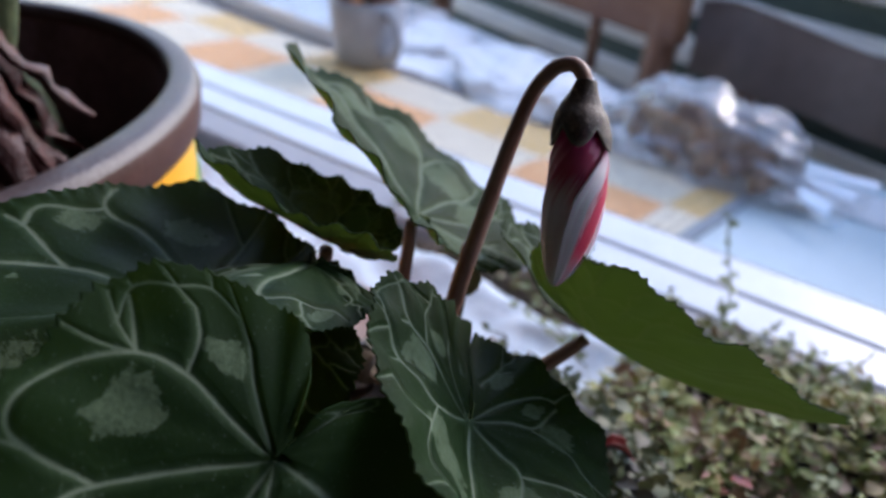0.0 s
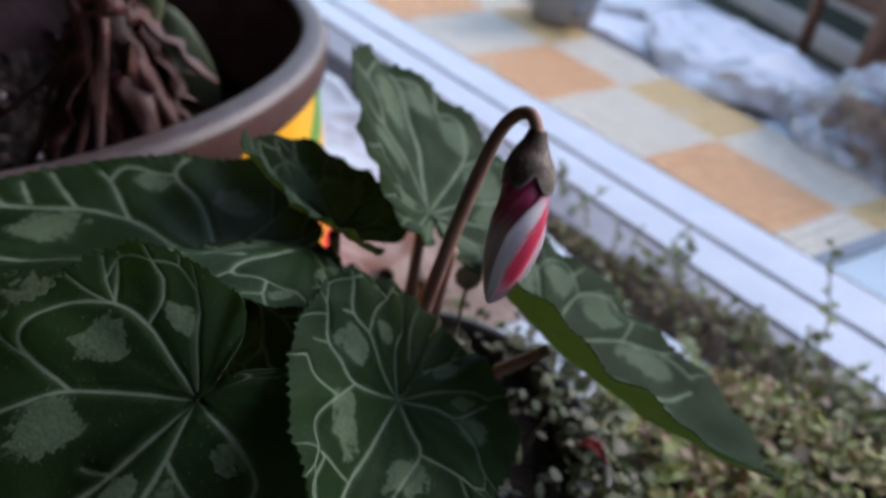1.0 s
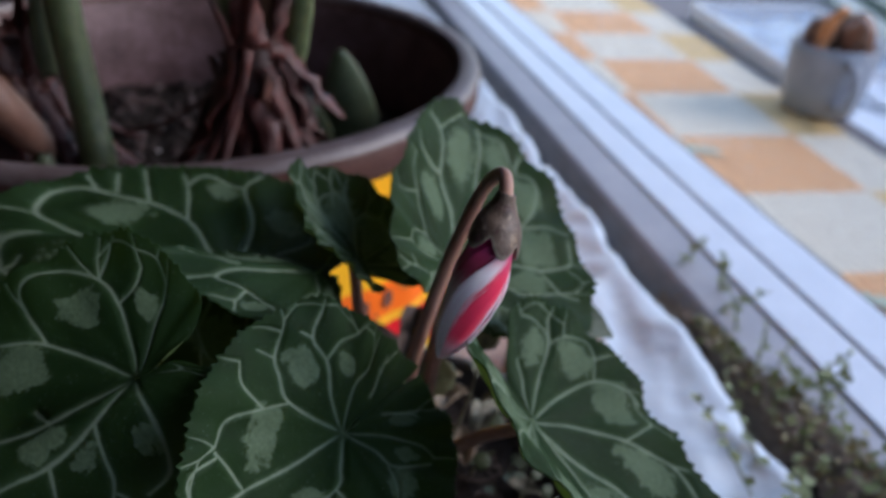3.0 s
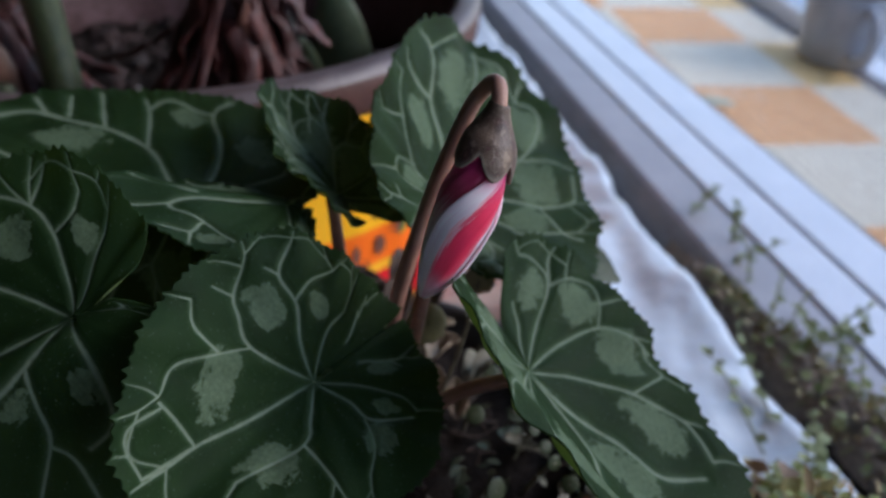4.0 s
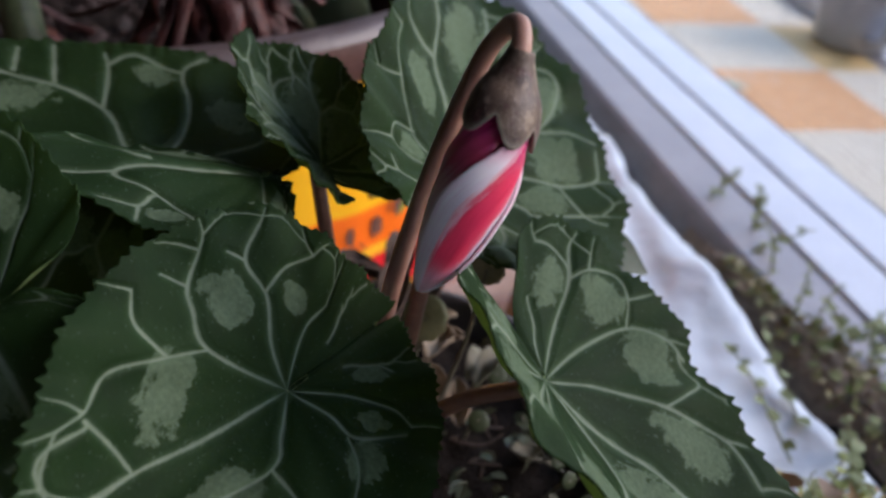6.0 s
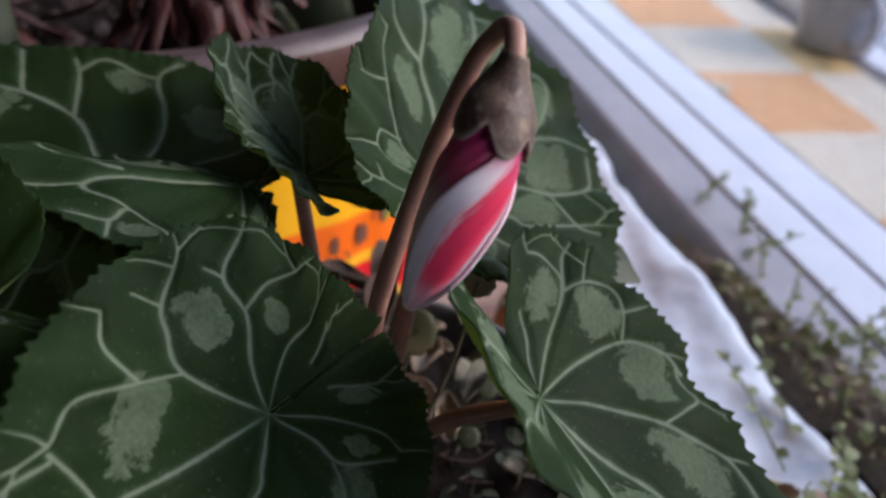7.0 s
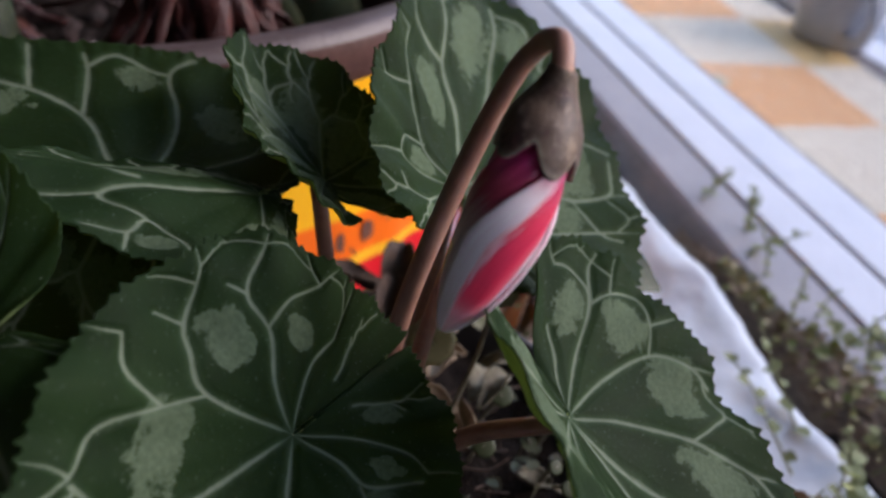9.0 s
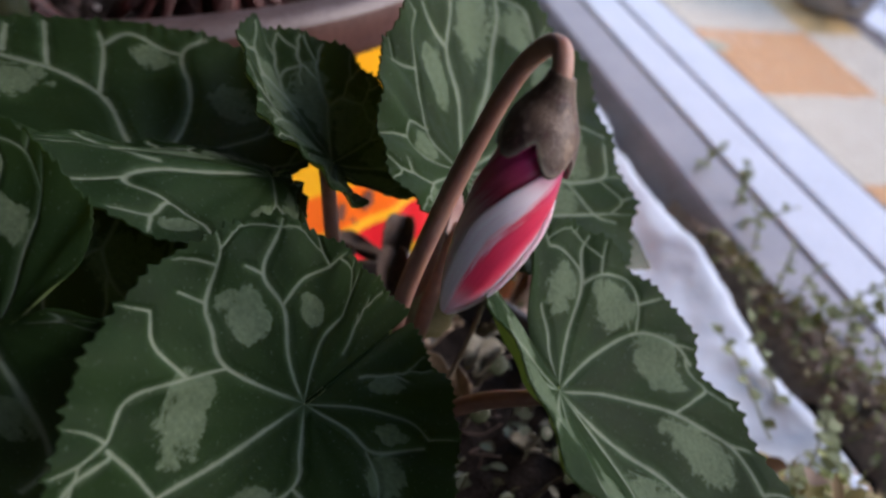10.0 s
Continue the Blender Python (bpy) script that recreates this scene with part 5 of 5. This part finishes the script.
# Each petal wraps under its neighbour and winds round the axis; the ones at the back are flushed dark.
for turned, flush in ((0, 0.0), (72, 1.0), (130, 0.8), (188, 0.5), (247, 0.3)):
    bm = bmesh.new()
    la, ll, lf = (bm.verts.layers.float.new(n) for n in ("across", "along", "flush"))
    rows = []
    for i in range(34):
        u = i / 33
        row = []
        for j in range(48):
            s = 0.11 + 0.89 * j / 47
            edge = float(np.interp(s, (0.11, 0.22, 0.34, 0.46, 0.54, 0.68, 1.0), (-132, -90, -58, -36, -25, -18, -14)))
            a = radians(edge + turned - (118 if turned else 168) * u)
            r = bud_radius(s) * (1.0 - 0.13 * u) + 0.00022 * math.exp(-(u / 0.07) ** 2) + 0.00010 * math.sin(7 * s + turned) + 0.00007 * math.sin(26 * u + 3 * s)
            v = bm.verts.new(bud_centre(s) + (math.cos(a) * side + math.sin(a) * other) * r)
            v[la], v[ll], v[lf] = u, s, flush
            row.append(v)
        rows.append(row)
    for a, b in zip(rows, rows[1:]):
        for j in range(47):
            bm.faces.new((a[j], b[j], b[j + 1], a[j + 1]))
    o = part("petal", bm, PETAL, bud, "twisted white petal with magenta band")
    md = o.modifiers.new("thickness", "SOLIDIFY")
    md.thickness, md.offset = 0.00035, -1


CUP_D, CUP_R = (-0.005, -0.0035, -0.002, 0.0, 0.002, 0.0035, 0.0055, 0.0075, 0.0105), (0.0014, 0.0018, 0.0024, 0.0035, 0.0046, 0.0050, 0.0053, 0.0053, 0.0052)


def calyx():
    neck = (Vector(HOOK[-2]) - Vector(HOOK[-1])).normalized()
    bm = bmesh.new()
    lr = bm.verts.layers.float.new("rim")
    n, m = 80, 30
    rows = []
    for i in range(n):
        a = 2 * math.pi * i / n
        lobe = abs(math.cos(2.5 * (a + radians(97))))
        reach = 0.0046 + 0.0036 * lobe ** 1.2
        row = []
        for j in range(m):
            s = j / (m - 1)
            d = -0.0050 + (reach + 0.0050) * s
            r = float(np.interp(d, CUP_D, CUP_R)) + 0.00012 * math.cos(5 * (a + radians(97))) * s
            v = bm.verts.new(bud_centre(max(d, 0) / BUD_L) - neck * min(d, 0) + (math.cos(a) * side + math.sin(a) * other) * r)
            v[lr] = s
            row.append(v)
        rows.append(row)
    for i in range(n):
        a, b = rows[i], rows[(i + 1) % n]
        for j in range(m - 1):
            bm.faces.new((a[j], b[j], b[j + 1], a[j + 1]))
    return bm


o = part("calyx", calyx(), CALYX, bud, "mottled brown-green calyx with pointed lobes")
md = o.modifiers.new("thickness", "SOLIDIFY")
md.thickness, md.offset = 0.0006, 1

# Young bare stalk beside the flower stalk, and odd small leaves
part("young_stalk", rel(plant, tube([(-0.038, 0.022, SOIL_Z), (-0.034, 0.027, -0.035), (-0.032, 0.031, -0.005), (-0.030, 0.0345, 0.016)], [0.0022, 0.002, 0.0018, 0.0014], 24, 10)), PETIOLE, plant)


def round_leaf(at, face, r, stalk, mt, label=""):
    """A small round leaf on a thread of a stalk."""
    f = Vector(face).normalized()
    s = f.orthogonal().normalized()
    t = f.cross(s)
    bm = grid(lambda i, j: (math.cos(2 * math.pi * i / 20) * s + math.sin(2 * math.pi * i / 20) * t) * (r * (0.02 + 0.98 * j / 4)) * (1 + 0.06 * math.sin(3 * i)) - f * (0.10 * r * (j / 4) ** 2), 20, 5, True)
    bmesh.ops.translate(bm, vec=Vector(at) - plant.location, verts=bm.verts)
    o = part("small_leaf", bm, mt, plant, label)
    md = o.modifiers.new("thickness", "SOLIDIFY")
    md.thickness = 0.0004
    part("thread", rel(plant, tube([at, *stalk], [0.0005, 0.0006], 12, 6)), PALE_DEAD, plant)


OLIVE = stem_mat("olive_young_leaf", (0.16, 0.15, 0.07), (0.24, 0.22, 0.12))
round_leaf((-0.0385, 0.0475, -0.004), (0.9, -0.5, 0.2), 0.0042, [(-0.04, 0.044, -0.03), (-0.042, 0.035, SOIL_Z)], OLIVE, "small round olive leaf")
round_leaf((-0.0405, 0.0345, -0.019), (0.8, 0.1, 0.5), 0.0058, [(-0.043, 0.032, -0.04), (-0.045, 0.028, SOIL_Z)], OLIVE, "folded olive young leaf")
COIN = weed_mat("pale_coin_leaf", [(0.025, 0.036, 0.010), (0.050, 0.060, 0.020)])
# Seedlings with one round leaf each grow round the stalks.
seedling_rng = random.Random(29)
for x, y, r in ((-0.035, 0.049, 0.0034), (-0.007, 0.048, 0.0042), (-0.038, 0.068, 0.0030), (-0.048, 0.057, 0.0036), (-0.009, 0.039, 0.0026), (-0.025, 0.064, 0.0022),
                (-0.011, 0.065, 0.0026), (-0.006, 0.068, 0.0028), (-0.013, 0.072, 0.0025), (-0.020, 0.066, 0.0024), (0.004, 0.054, 0.003), (0.008, 0.044, 0.0026)):
    f3 = (seedling_rng.uniform(0.3, 0.9), seedling_rng.uniform(-0.4, 0.4), seedling_rng.uniform(0.3, 0.9))
    round_leaf((x, y, -0.050 + seedling_rng.uniform(-0.003, 0.003)), f3, 0.85 * r, [(x - 0.004, y + seedling_rng.uniform(-0.004, 0.004), -0.056), (x - 0.005, y + seedling_rng.uniform(-0.008, 0.008), SOIL_Z)], COIN, "pale round seedling leaf")
# Small leaf seen past the edge of the big blades
bm = bmesh.new()
blade(bm, (-0.062, 0.078, -0.012), (0.5, 0.75, -0.25), (0.5, -0.2, 0.9), 0.022, 0.013, 0.1, 8)
part("small_leaf", rel(plant, bm), GREEN_LEAF, plant, "small green leaf tip")

# ---- dead leaves and weeds on the soil ----
rng = random.Random(17)


def curl_leaf(at, seed, size, mt, label):
    rg = random.Random(seed)
    d = Vector((rg.uniform(-1, 1), rg.uniform(-1, 1), 0.2)).normalized()
    sd = d.cross(Vector((0, 0, 1))).normalized()

    def fn(i, j):
        q, s = i / 8 - 1 + 0, j / 12
        q = i / 4 - 1
        w = size * 0.4 * math.sin(math.pi * (0.08 + 0.9 * s))
        return d * (size * (s - 0.5)) + sd * (w * q * math.cos(1.0 * q)) + Vector((0, 0, 1)) * (w * 0.9 * abs(math.sin(1.1 * q)) + size * 0.25 * math.sin(3 * s + seed) + size * 0.1 * noise.noise((q * 2, s * 5, seed)))
    o = tagged(new("dead_leaf", finish(grid(fn, 9, 13), "dead_leaf", mt)), label, "dead leaf", "dead leaves on the soil")
    o.location = at
    md = o.modifiers.new("thickness", "SOLIDIFY")
    md.thickness = 0.0004


curl_leaf((-0.058, 0.0555, -0.0565), 1, 0.016, PALE_DEAD, "pale curled dead leaf lying on the soil")
curl_leaf((-0.066, 0.060, -0.0575), 5, 0.011, PALE_DEAD, "pale shrivelled leaf bit on the soil")
curl_leaf((-0.050, 0.040, -0.054), 2, 0.018, DEAD, "brown curled dead leaf beside the stalks")
curl_leaf((-0.045, 0.046, -0.054), 3, 0.015, DEAD, "brown shrivelled dead leaf beside the stalks")
curl_leaf((-0.055, 0.030, -0.053), 8, 0.015, DEAD, "brown crumpled leaf against the stalks")
curl_leaf((-0.073, 0.043, -0.0585), 12, 0.02, DEAD, "brown curled dead leaf at the back of the pot")
curl_leaf((-0.080, 0.022, -0.0605), 14, 0.022, DEAD, "brown crumpled dead leaf at the back of the pot")
curl_leaf((-0.070, 0.010, -0.054), 15, 0.02, DEAD, "brown shrivelled dead leaf at the back of the pot")
curl_leaf((-0.064, 0.044, -0.050), 21, 0.020, DEAD, "brown folded dead leaf standing among the stalks")
curl_leaf((-0.070, 0.047, -0.054), 23, 0.013, DEAD, "brown folded dead leaf standing among the stalks")
curl_leaf((-0.049, 0.055, -0.049), 26, 0.014, PALE_DEAD, "pale twisted dry leaf beside the stalks")
DARK_DEAD = speckled("dark_rotten_leaf", (0.03, 0.017, 0.012), (0.085, 0.05, 0.034), 240, 0.8, 5, 0.8)
for k, (x, y, zed) in enumerate(((-0.096, 0.002, -0.050), (-0.099, 0.014, -0.048), (-0.100, 0.026, -0.049), (-0.098, 0.038, -0.049), (-0.091, 0.048, -0.050),
                                 (-0.088, 0.018, -0.047), (-0.085, 0.034, -0.048), (-0.076, 0.028, -0.050), (-0.070, 0.036, -0.051))):
    curl_leaf((x, y, zed), 40 + k, 0.021, DARK_DEAD, "dark rotten leaf matted on the soil behind the stalks")
RED_LEAF = speckled("red_dying_leaf", (0.20, 0.015, 0.014), (0.32, 0.04, 0.028), 160, 0.5, 6, 0.4)
curl_leaf((0.003, 0.070, -0.055), 31, 0.011, RED_LEAF, "bright red dying leaf at the edge of the pot")
for k, (x, y, zed, size) in enumerate(((-0.150, 0.104, -0.118, 0.034), (-0.138, 0.094, -0.116, 0.030), (-0.160, 0.118, -0.119, 0.028), (-0.128, 0.108, -0.118, 0.026))):
    curl_leaf((x, y, zed), 60 + k, size, DEAD if k % 2 else DARK_DEAD, "dry brown fallen leaf lying on the white film")
curl_leaf((-0.030, 0.062, -0.060), 9, 0.012, PALE_DEAD, "pale dead leaf bit among weeds")

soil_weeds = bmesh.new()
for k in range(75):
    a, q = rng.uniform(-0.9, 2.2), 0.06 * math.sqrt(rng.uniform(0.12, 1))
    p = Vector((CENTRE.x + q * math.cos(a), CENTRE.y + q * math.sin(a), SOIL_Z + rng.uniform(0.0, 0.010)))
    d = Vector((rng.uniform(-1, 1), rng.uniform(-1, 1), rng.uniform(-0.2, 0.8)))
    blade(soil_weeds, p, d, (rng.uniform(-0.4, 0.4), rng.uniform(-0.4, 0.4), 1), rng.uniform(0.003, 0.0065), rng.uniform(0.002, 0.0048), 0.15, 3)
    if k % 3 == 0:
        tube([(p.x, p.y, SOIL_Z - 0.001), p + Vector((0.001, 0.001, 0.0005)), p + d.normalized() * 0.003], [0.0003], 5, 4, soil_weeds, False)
tagged(new("soil_weeds", finish(soil_weeds, "soil_weeds", SHADED_WEED)), "tiny green weeds on the pot's soil, with shade in their colour", "weeds", kind="stuff")
roots = bmesh.new()
for k in range(40):
    a, q = rng.uniform(-0.8, 2.4), rng.uniform(0.02, 0.06)
    p = Vector((CENTRE.x + q * math.cos(a), CENTRE.y + q * math.sin(a), SOIL_Z + 0.002))
    pts = [p]
    for m in range(3):
        pts.append(pts[-1] + Vector((rng.uniform(-0.008, 0.008), rng.uniform(-0.008, 0.008), rng.uniform(-0.001, 0.004))))
    tube(pts, [0.0004, 0.0003], 10, 4, roots, False)
tagged(new("dry_rootlets", finish(roots, "dry_rootlets", DARK_DEAD)), "thin dry stems and rootlets on the soil", "dry stems", kind="stuff")

# ---- mossy tray beside the pot and creeping plants along the frame ----


def mound(x, y):
    """Height of the weedy mound over the film."""
    f = min(1, max(0, (x + 0.055 - 0.25 * max(0, y - 0.15)) / 0.05)) * min(1, max(0, (0.215 - y) / 0.04))
    d = math.hypot(x - CENTRE.x, y - CENTRE.y)
    f *= min(1, max(0, (d - 0.066) / 0.015))
    return f * (0.048 + 0.014 * noise.noise((x * 25, y * 25, 1)) + 0.007 * noise.noise((x * 80, y * 80, 4)))


mound_bm = grid(lambda i, j: Vector((-0.08 + 0.30 * i / 60, -0.02 + 0.25 * j / 50, SILL + 0.004 + mound(-0.08 + 0.30 * i / 60, -0.02 + 0.25 * j / 50))), 61, 51)
tagged(new("moss_mound", finish(mound_bm, "moss_mound", SOIL)), "dark peat mound under the small weeds", "soil", kind="stuff")
weeds = bmesh.new()
count = 0
while count < 7500:
    x, y = rng.uniform(-0.06, 0.17), rng.uniform(0.02, 0.225)
    h = mound(x, y)
    if h < 0.008:
        continue
    count += 1
    p = Vector((x, y, SILL + 0.004 + h + abs(rng.gauss(0, 0.008))))
    d = Vector((rng.uniform(-1, 1), rng.uniform(-1, 1), rng.uniform(-0.3, 0.7)))
    blade(weeds, p, d, (rng.uniform(-0.6, 0.6), rng.uniform(-0.6, 0.6), 1), (0.0022 + min(0.0075, rng.expovariate(380))), (0.0019 + min(0.006, rng.expovariate(430))), 0.25, 3)
# Thin dry stems run through the carpet.
for k in range(1100):
    x, y = rng.uniform(-0.06, 0.17), rng.uniform(0.03, 0.22)
    h = mound(x, y)
    if h < 0.008:
        continue
    p = Vector((x, y, SILL + 0.006 + h))
    q = p + Vector((rng.uniform(-0.010, 0.010), rng.uniform(-0.010, 0.010), rng.uniform(0.003, 0.012)))
    tube([p, (p + q) / 2 + Vector((rng.uniform(-0.003, 0.003), rng.uniform(-0.003, 0.003), 0.002)), q], [0.00035, 0.00025], 5, 3, weeds, False)
# The weeds spill over the rim of the flower pot.
spill = bmesh.new()
for k in range(850):
    a, q = rng.gauss(0.75, 0.6), rng.uniform(0.061, 0.090)
    p = Vector((CENTRE.x + q * math.cos(a), CENTRE.y + q * math.sin(a), RIM - 0.004 + abs(rng.gauss(0, 0.005)) - 0.9 * max(0.0, q - 0.074)))
    d = Vector((rng.uniform(-1, 1), rng.uniform(-1, 1), rng.uniform(-0.3, 0.9)))
    w = 0.0018 + min(0.0045, rng.expovariate(600))
    blade(spill, p, d, (rng.uniform(-0.6, 0.6), rng.uniform(-0.6, 0.6), 1), w * 1.15, w, 0.25, 3)
    if k % 6 == 0:
        tube([p, p + Vector((rng.uniform(-0.006, 0.006), rng.uniform(-0.006, 0.006), -0.004)), p + Vector((rng.uniform(-0.01, 0.01), rng.uniform(-0.01, 0.01), -0.010))], [0.0003], 6, 4, spill, False)
SPILL = weed_mat("rim_weeds", [(0.041, 0.054, 0.017), (0.082, 0.095, 0.034), (0.136, 0.143, 0.061), (0.068, 0.044, 0.027), (0.102, 0.116, 0.048)])
tagged(new("rim_weeds", finish(spill, "rim_weeds", SPILL)), "tiny green weeds hanging over the pot rim", "weeds", kind="stuff")
tagged(new("tray_weeds", finish(weeds, "tray_weeds", WEED)), "dense carpet of tiny pale green and brown weeds", "weeds", kind="stuff")

for k, (at, h) in enumerate((((0.030, 0.085, -0.085), 0.02), ((0.022, 0.105, -0.082), 0.012), ((0.040, 0.10, -0.083), 0.01))):
    bm = bmesh.new()
    for q in range(4):
        blade(bm, Vector(at) + Vector((0.002 * q, 0.001 * q, 0.002 * q)), (math.cos(q * 2), math.sin(q * 2), 0.5), (0, 0, 1), 0.008, 0.005, 0.2, 3)
    tagged(new("red_leaflet", finish(bm, "red_leaflet", RED)), "small red leaflets among the pale weeds", "leaflet", "red leaflets")


def sprig(points, leaves, size, seed, label):
    """An upright or creeping stem with round leaflets in turn on its two sides."""
    rg = random.Random(seed)
    at = Vector(points[0])
    s = base("creeping_sprig", at, label, "plant", "sprigs along the window frame")
    pts = [Vector(p) - at for p in points]
    part("stem", tube(pts, [0.0006, 0.0004], 20, 5), CREEPER, s)
    line = spline(pts, 60)
    for k in range(leaves):
        f = (k + 1) / leaves
        c = line[min(59, int(f * 59))]
        a = k * 2.6 + rg.uniform(-0.4, 0.4)
        d = Vector((math.cos(a), math.sin(a), rg.uniform(0.0, 0.7)))
        bm = bmesh.new()
        w = size * rg.uniform(0.7, 1.2) * (1.15 - 0.5 * f)
        blade(bm, c, d, (rg.uniform(-0.3, 0.6), rg.uniform(-0.6, 0.2), 1), w * 1.1, w, 0.15, 7)
        part("leaflet", bm, CREEPER, s)
    return s


sprig([(-0.022, 0.262, -0.128), (-0.026, 0.274, -0.108), (-0.031, 0.268, -0.085), (-0.034, 0.261, -0.060)], 12, 0.0062, 1, "upright sprig with small round green leaves")
sprig([(-0.245, 0.246, -0.130), (-0.243, 0.252, -0.118), (-0.240, 0.256, -0.106)], 7, 0.006, 2, "tiny pale green sprig by the frame")
sprig([(-0.195, 0.246, -0.130), (-0.187, 0.256, -0.118), (-0.176, 0.262, -0.104)], 8, 0.006, 3, "tiny pale green sprig by the frame")
sprig([(-0.12, 0.244, -0.130), (-0.11, 0.252, -0.114), (-0.105, 0.258, -0.10)], 7, 0.007, 4, "tiny green sprig by the frame")
sprig([(-0.075, 0.20, -0.128), (-0.095, 0.196, -0.112), (-0.115, 0.198, -0.104)], 9, 0.0052, 5, "creeping sprig with round green leaves over the film")
sprig([(-0.06, 0.185, -0.126), (-0.085, 0.178, -0.108), (-0.10, 0.172, -0.10)], 8, 0.0052, 6, "creeping sprig with round green leaves over the film")
sprig([(-0.065, 0.12, -0.122), (-0.085, 0.115, -0.10), (-0.095, 0.112, -0.09)], 8, 0.005, 7, "short green sprig beside the pot")
sprig([(-0.08, 0.085, -0.122), (-0.092, 0.09, -0.09), (-0.10, 0.092, -0.072)], 8, 0.006, 8, "short green sprig behind the pot")

ledge_rng = random.Random(61)
for k in range(22):
    x = 0.14 - 0.40 * ledge_rng.random() ** 1.3
    y = ledge_rng.uniform(0.238, 0.266)
    h = ledge_rng.uniform(0.012, 0.030)
    dx, dy = ledge_rng.uniform(-0.012, 0.012), ledge_rng.uniform(-0.010, 0.008)
    sprig([(x, y, -0.1285), (x + dx * 0.3, y + dy * 0.4, -0.127 + h * 0.55), (x + dx, y + dy, -0.127 + h)], ledge_rng.randint(6, 11), ledge_rng.uniform(0.0032, 0.0052), 100 + k, "wispy green sprig growing on the frame ledge")


for k in range(34):
    while True:
        x, y = ledge_rng.uniform(-0.03, 0.15), ledge_rng.uniform(0.05, 0.20)
        if mound(x, y) > 0.03:
            break
    z0 = SILL + mound(x, y)
    h = ledge_rng.uniform(0.010, 0.024)
    dx, dy = ledge_rng.uniform(-0.012, 0.012), ledge_rng.uniform(-0.012, 0.012)
    sprig([(x, y, z0), (x + dx * 0.3, y + dy * 0.4, z0 + 0.004 + h * 0.5), (x + dx, y + dy, z0 + 0.004 + h)], ledge_rng.randint(6, 9), ledge_rng.uniform(0.0035, 0.0058), 300 + k, "small upright weed with round green leaves")
for k in range(14):
    x, y = ledge_rng.uniform(-0.07, 0.09), ledge_rng.uniform(0.165, 0.214)
    h = ledge_rng.uniform(0.014, 0.030)
    dx, dy = ledge_rng.uniform(-0.016, 0.010), ledge_rng.uniform(-0.010, 0.012)
    sprig([(x, y, -0.1285), (x + dx * 0.3, y + dy * 0.4, -0.128 + h * 0.55), (x + dx, y + dy, -0.128 + h)], ledge_rng.randint(7, 12), ledge_rng.uniform(0.0042, 0.0062), 200 + k, "wispy green sprig over the edge of the film")


def ledge_moss(x):
    """Width of the brown dry moss on the inner ledge."""
    return 0.034 * min(1, max(0, (x + 0.21) / 0.14))


moss_bm = grid(lambda i, j: Vector((-0.22 + 0.48 * i / 120, 0.2145 + 0.0085 * min(1, j / 3) + ledge_moss(-0.22 + 0.48 * i / 120) * j / 14,
                                    RAIL - 0.010 - 0.010 * max(0, 1 - j / 3) + (0.005 + 0.006 * noise.noise((i * 0.3, j * 0.6, 1)) + 0.006 * noise.noise((i * 1.1, j * 1.3, 4))) * math.sin(math.pi * (0.12 + 0.84 * j / 14)) * ledge_moss(-0.22 + 0.48 * i / 120) / 0.034 + 0.0075 * min(1, 4 * j / 14))), 121, 15)
DRY_MOSS = speckled("dry_brown_moss", (0.1013, 0.0743, 0.0567), (0.2093, 0.1620, 0.1215), 260, 0.95, 5, 1.0, 0.002)
tagged(new("dry_moss", finish(moss_bm, "dry_moss", DRY_MOSS)), "dry brown moss on the ledge of the window frame", "moss", kind="stuff")
straw = bmesh.new()
straw_rng = random.Random(71)
for k in range(2600):
    x = straw_rng.uniform(-0.20, 0.24)
    wd = ledge_moss(x)
    y = 0.2235 + wd * straw_rng.uniform(0.05, 1.1)
    d = Vector((straw_rng.uniform(-1, 1), straw_rng.uniform(-1, 1), straw_rng.uniform(-0.2, 0.7)))
    blade(straw, (x, y, RAIL - 0.004 + straw_rng.uniform(0, 0.007) * wd / 0.034), d, (0, 0, 1), straw_rng.uniform(0.003, 0.008), straw_rng.uniform(0.0005, 0.0014), 0.2, 2)
tagged(new("dry_straw", finish(straw, "dry_straw", weed_mat("dry_straw", [(0.10, 0.06, 0.04), (0.17, 0.11, 0.07), (0.24, 0.17, 0.11), (0.13, 0.08, 0.05)]))), "dry brown stems matted over the moss", "dry stems", kind="stuff")
creeper = bmesh.new()
for k in range(4200):
    x = 0.24 - abs(rng.gauss(0, 0.16)) if rng.random() < 0.8 else rng.uniform(-0.24, 0.15)
    w = ledge_moss(x)
    if w < 0.006:
        continue
    y = 0.223 + w * min(1.15, max(0.0, rng.gauss(0.62, 0.3)))
    zed = RAIL - 0.003 + abs(rng.gauss(0, 0.007)) * min(1, max(0.3, (x + 0.2) / 0.2))
    d = Vector((rng.uniform(-1, 1), rng.uniform(-1, 1), rng.uniform(-0.2, 0.9)))
    w = rng.uniform(0.002, 0.0055)
    blade(creeper, (x, y, zed), d, (rng.uniform(-0.5, 0.5), rng.uniform(-0.8, 0.2), 1), w * 1.1, w, 0.15, 4)
    if k % 5 == 0:
        tube([(x, y, RAIL - 0.008), (x + 0.003, y + 0.001, zed)], [0.0004], 3, 4, creeper, False)
tagged(new("frame_creeper", finish(creeper, "frame_creeper", weed_mat("dry_creeper", [(0.11, 0.15, 0.035), (0.18, 0.21, 0.06), (0.22, 0.15, 0.09), (0.15, 0.18, 0.05), (0.28, 0.27, 0.12), (0.19, 0.13, 0.08), (0.14, 0.18, 0.05)]))), "creeping weeds, partly dry, along the window frame", "weeds", kind="stuff")
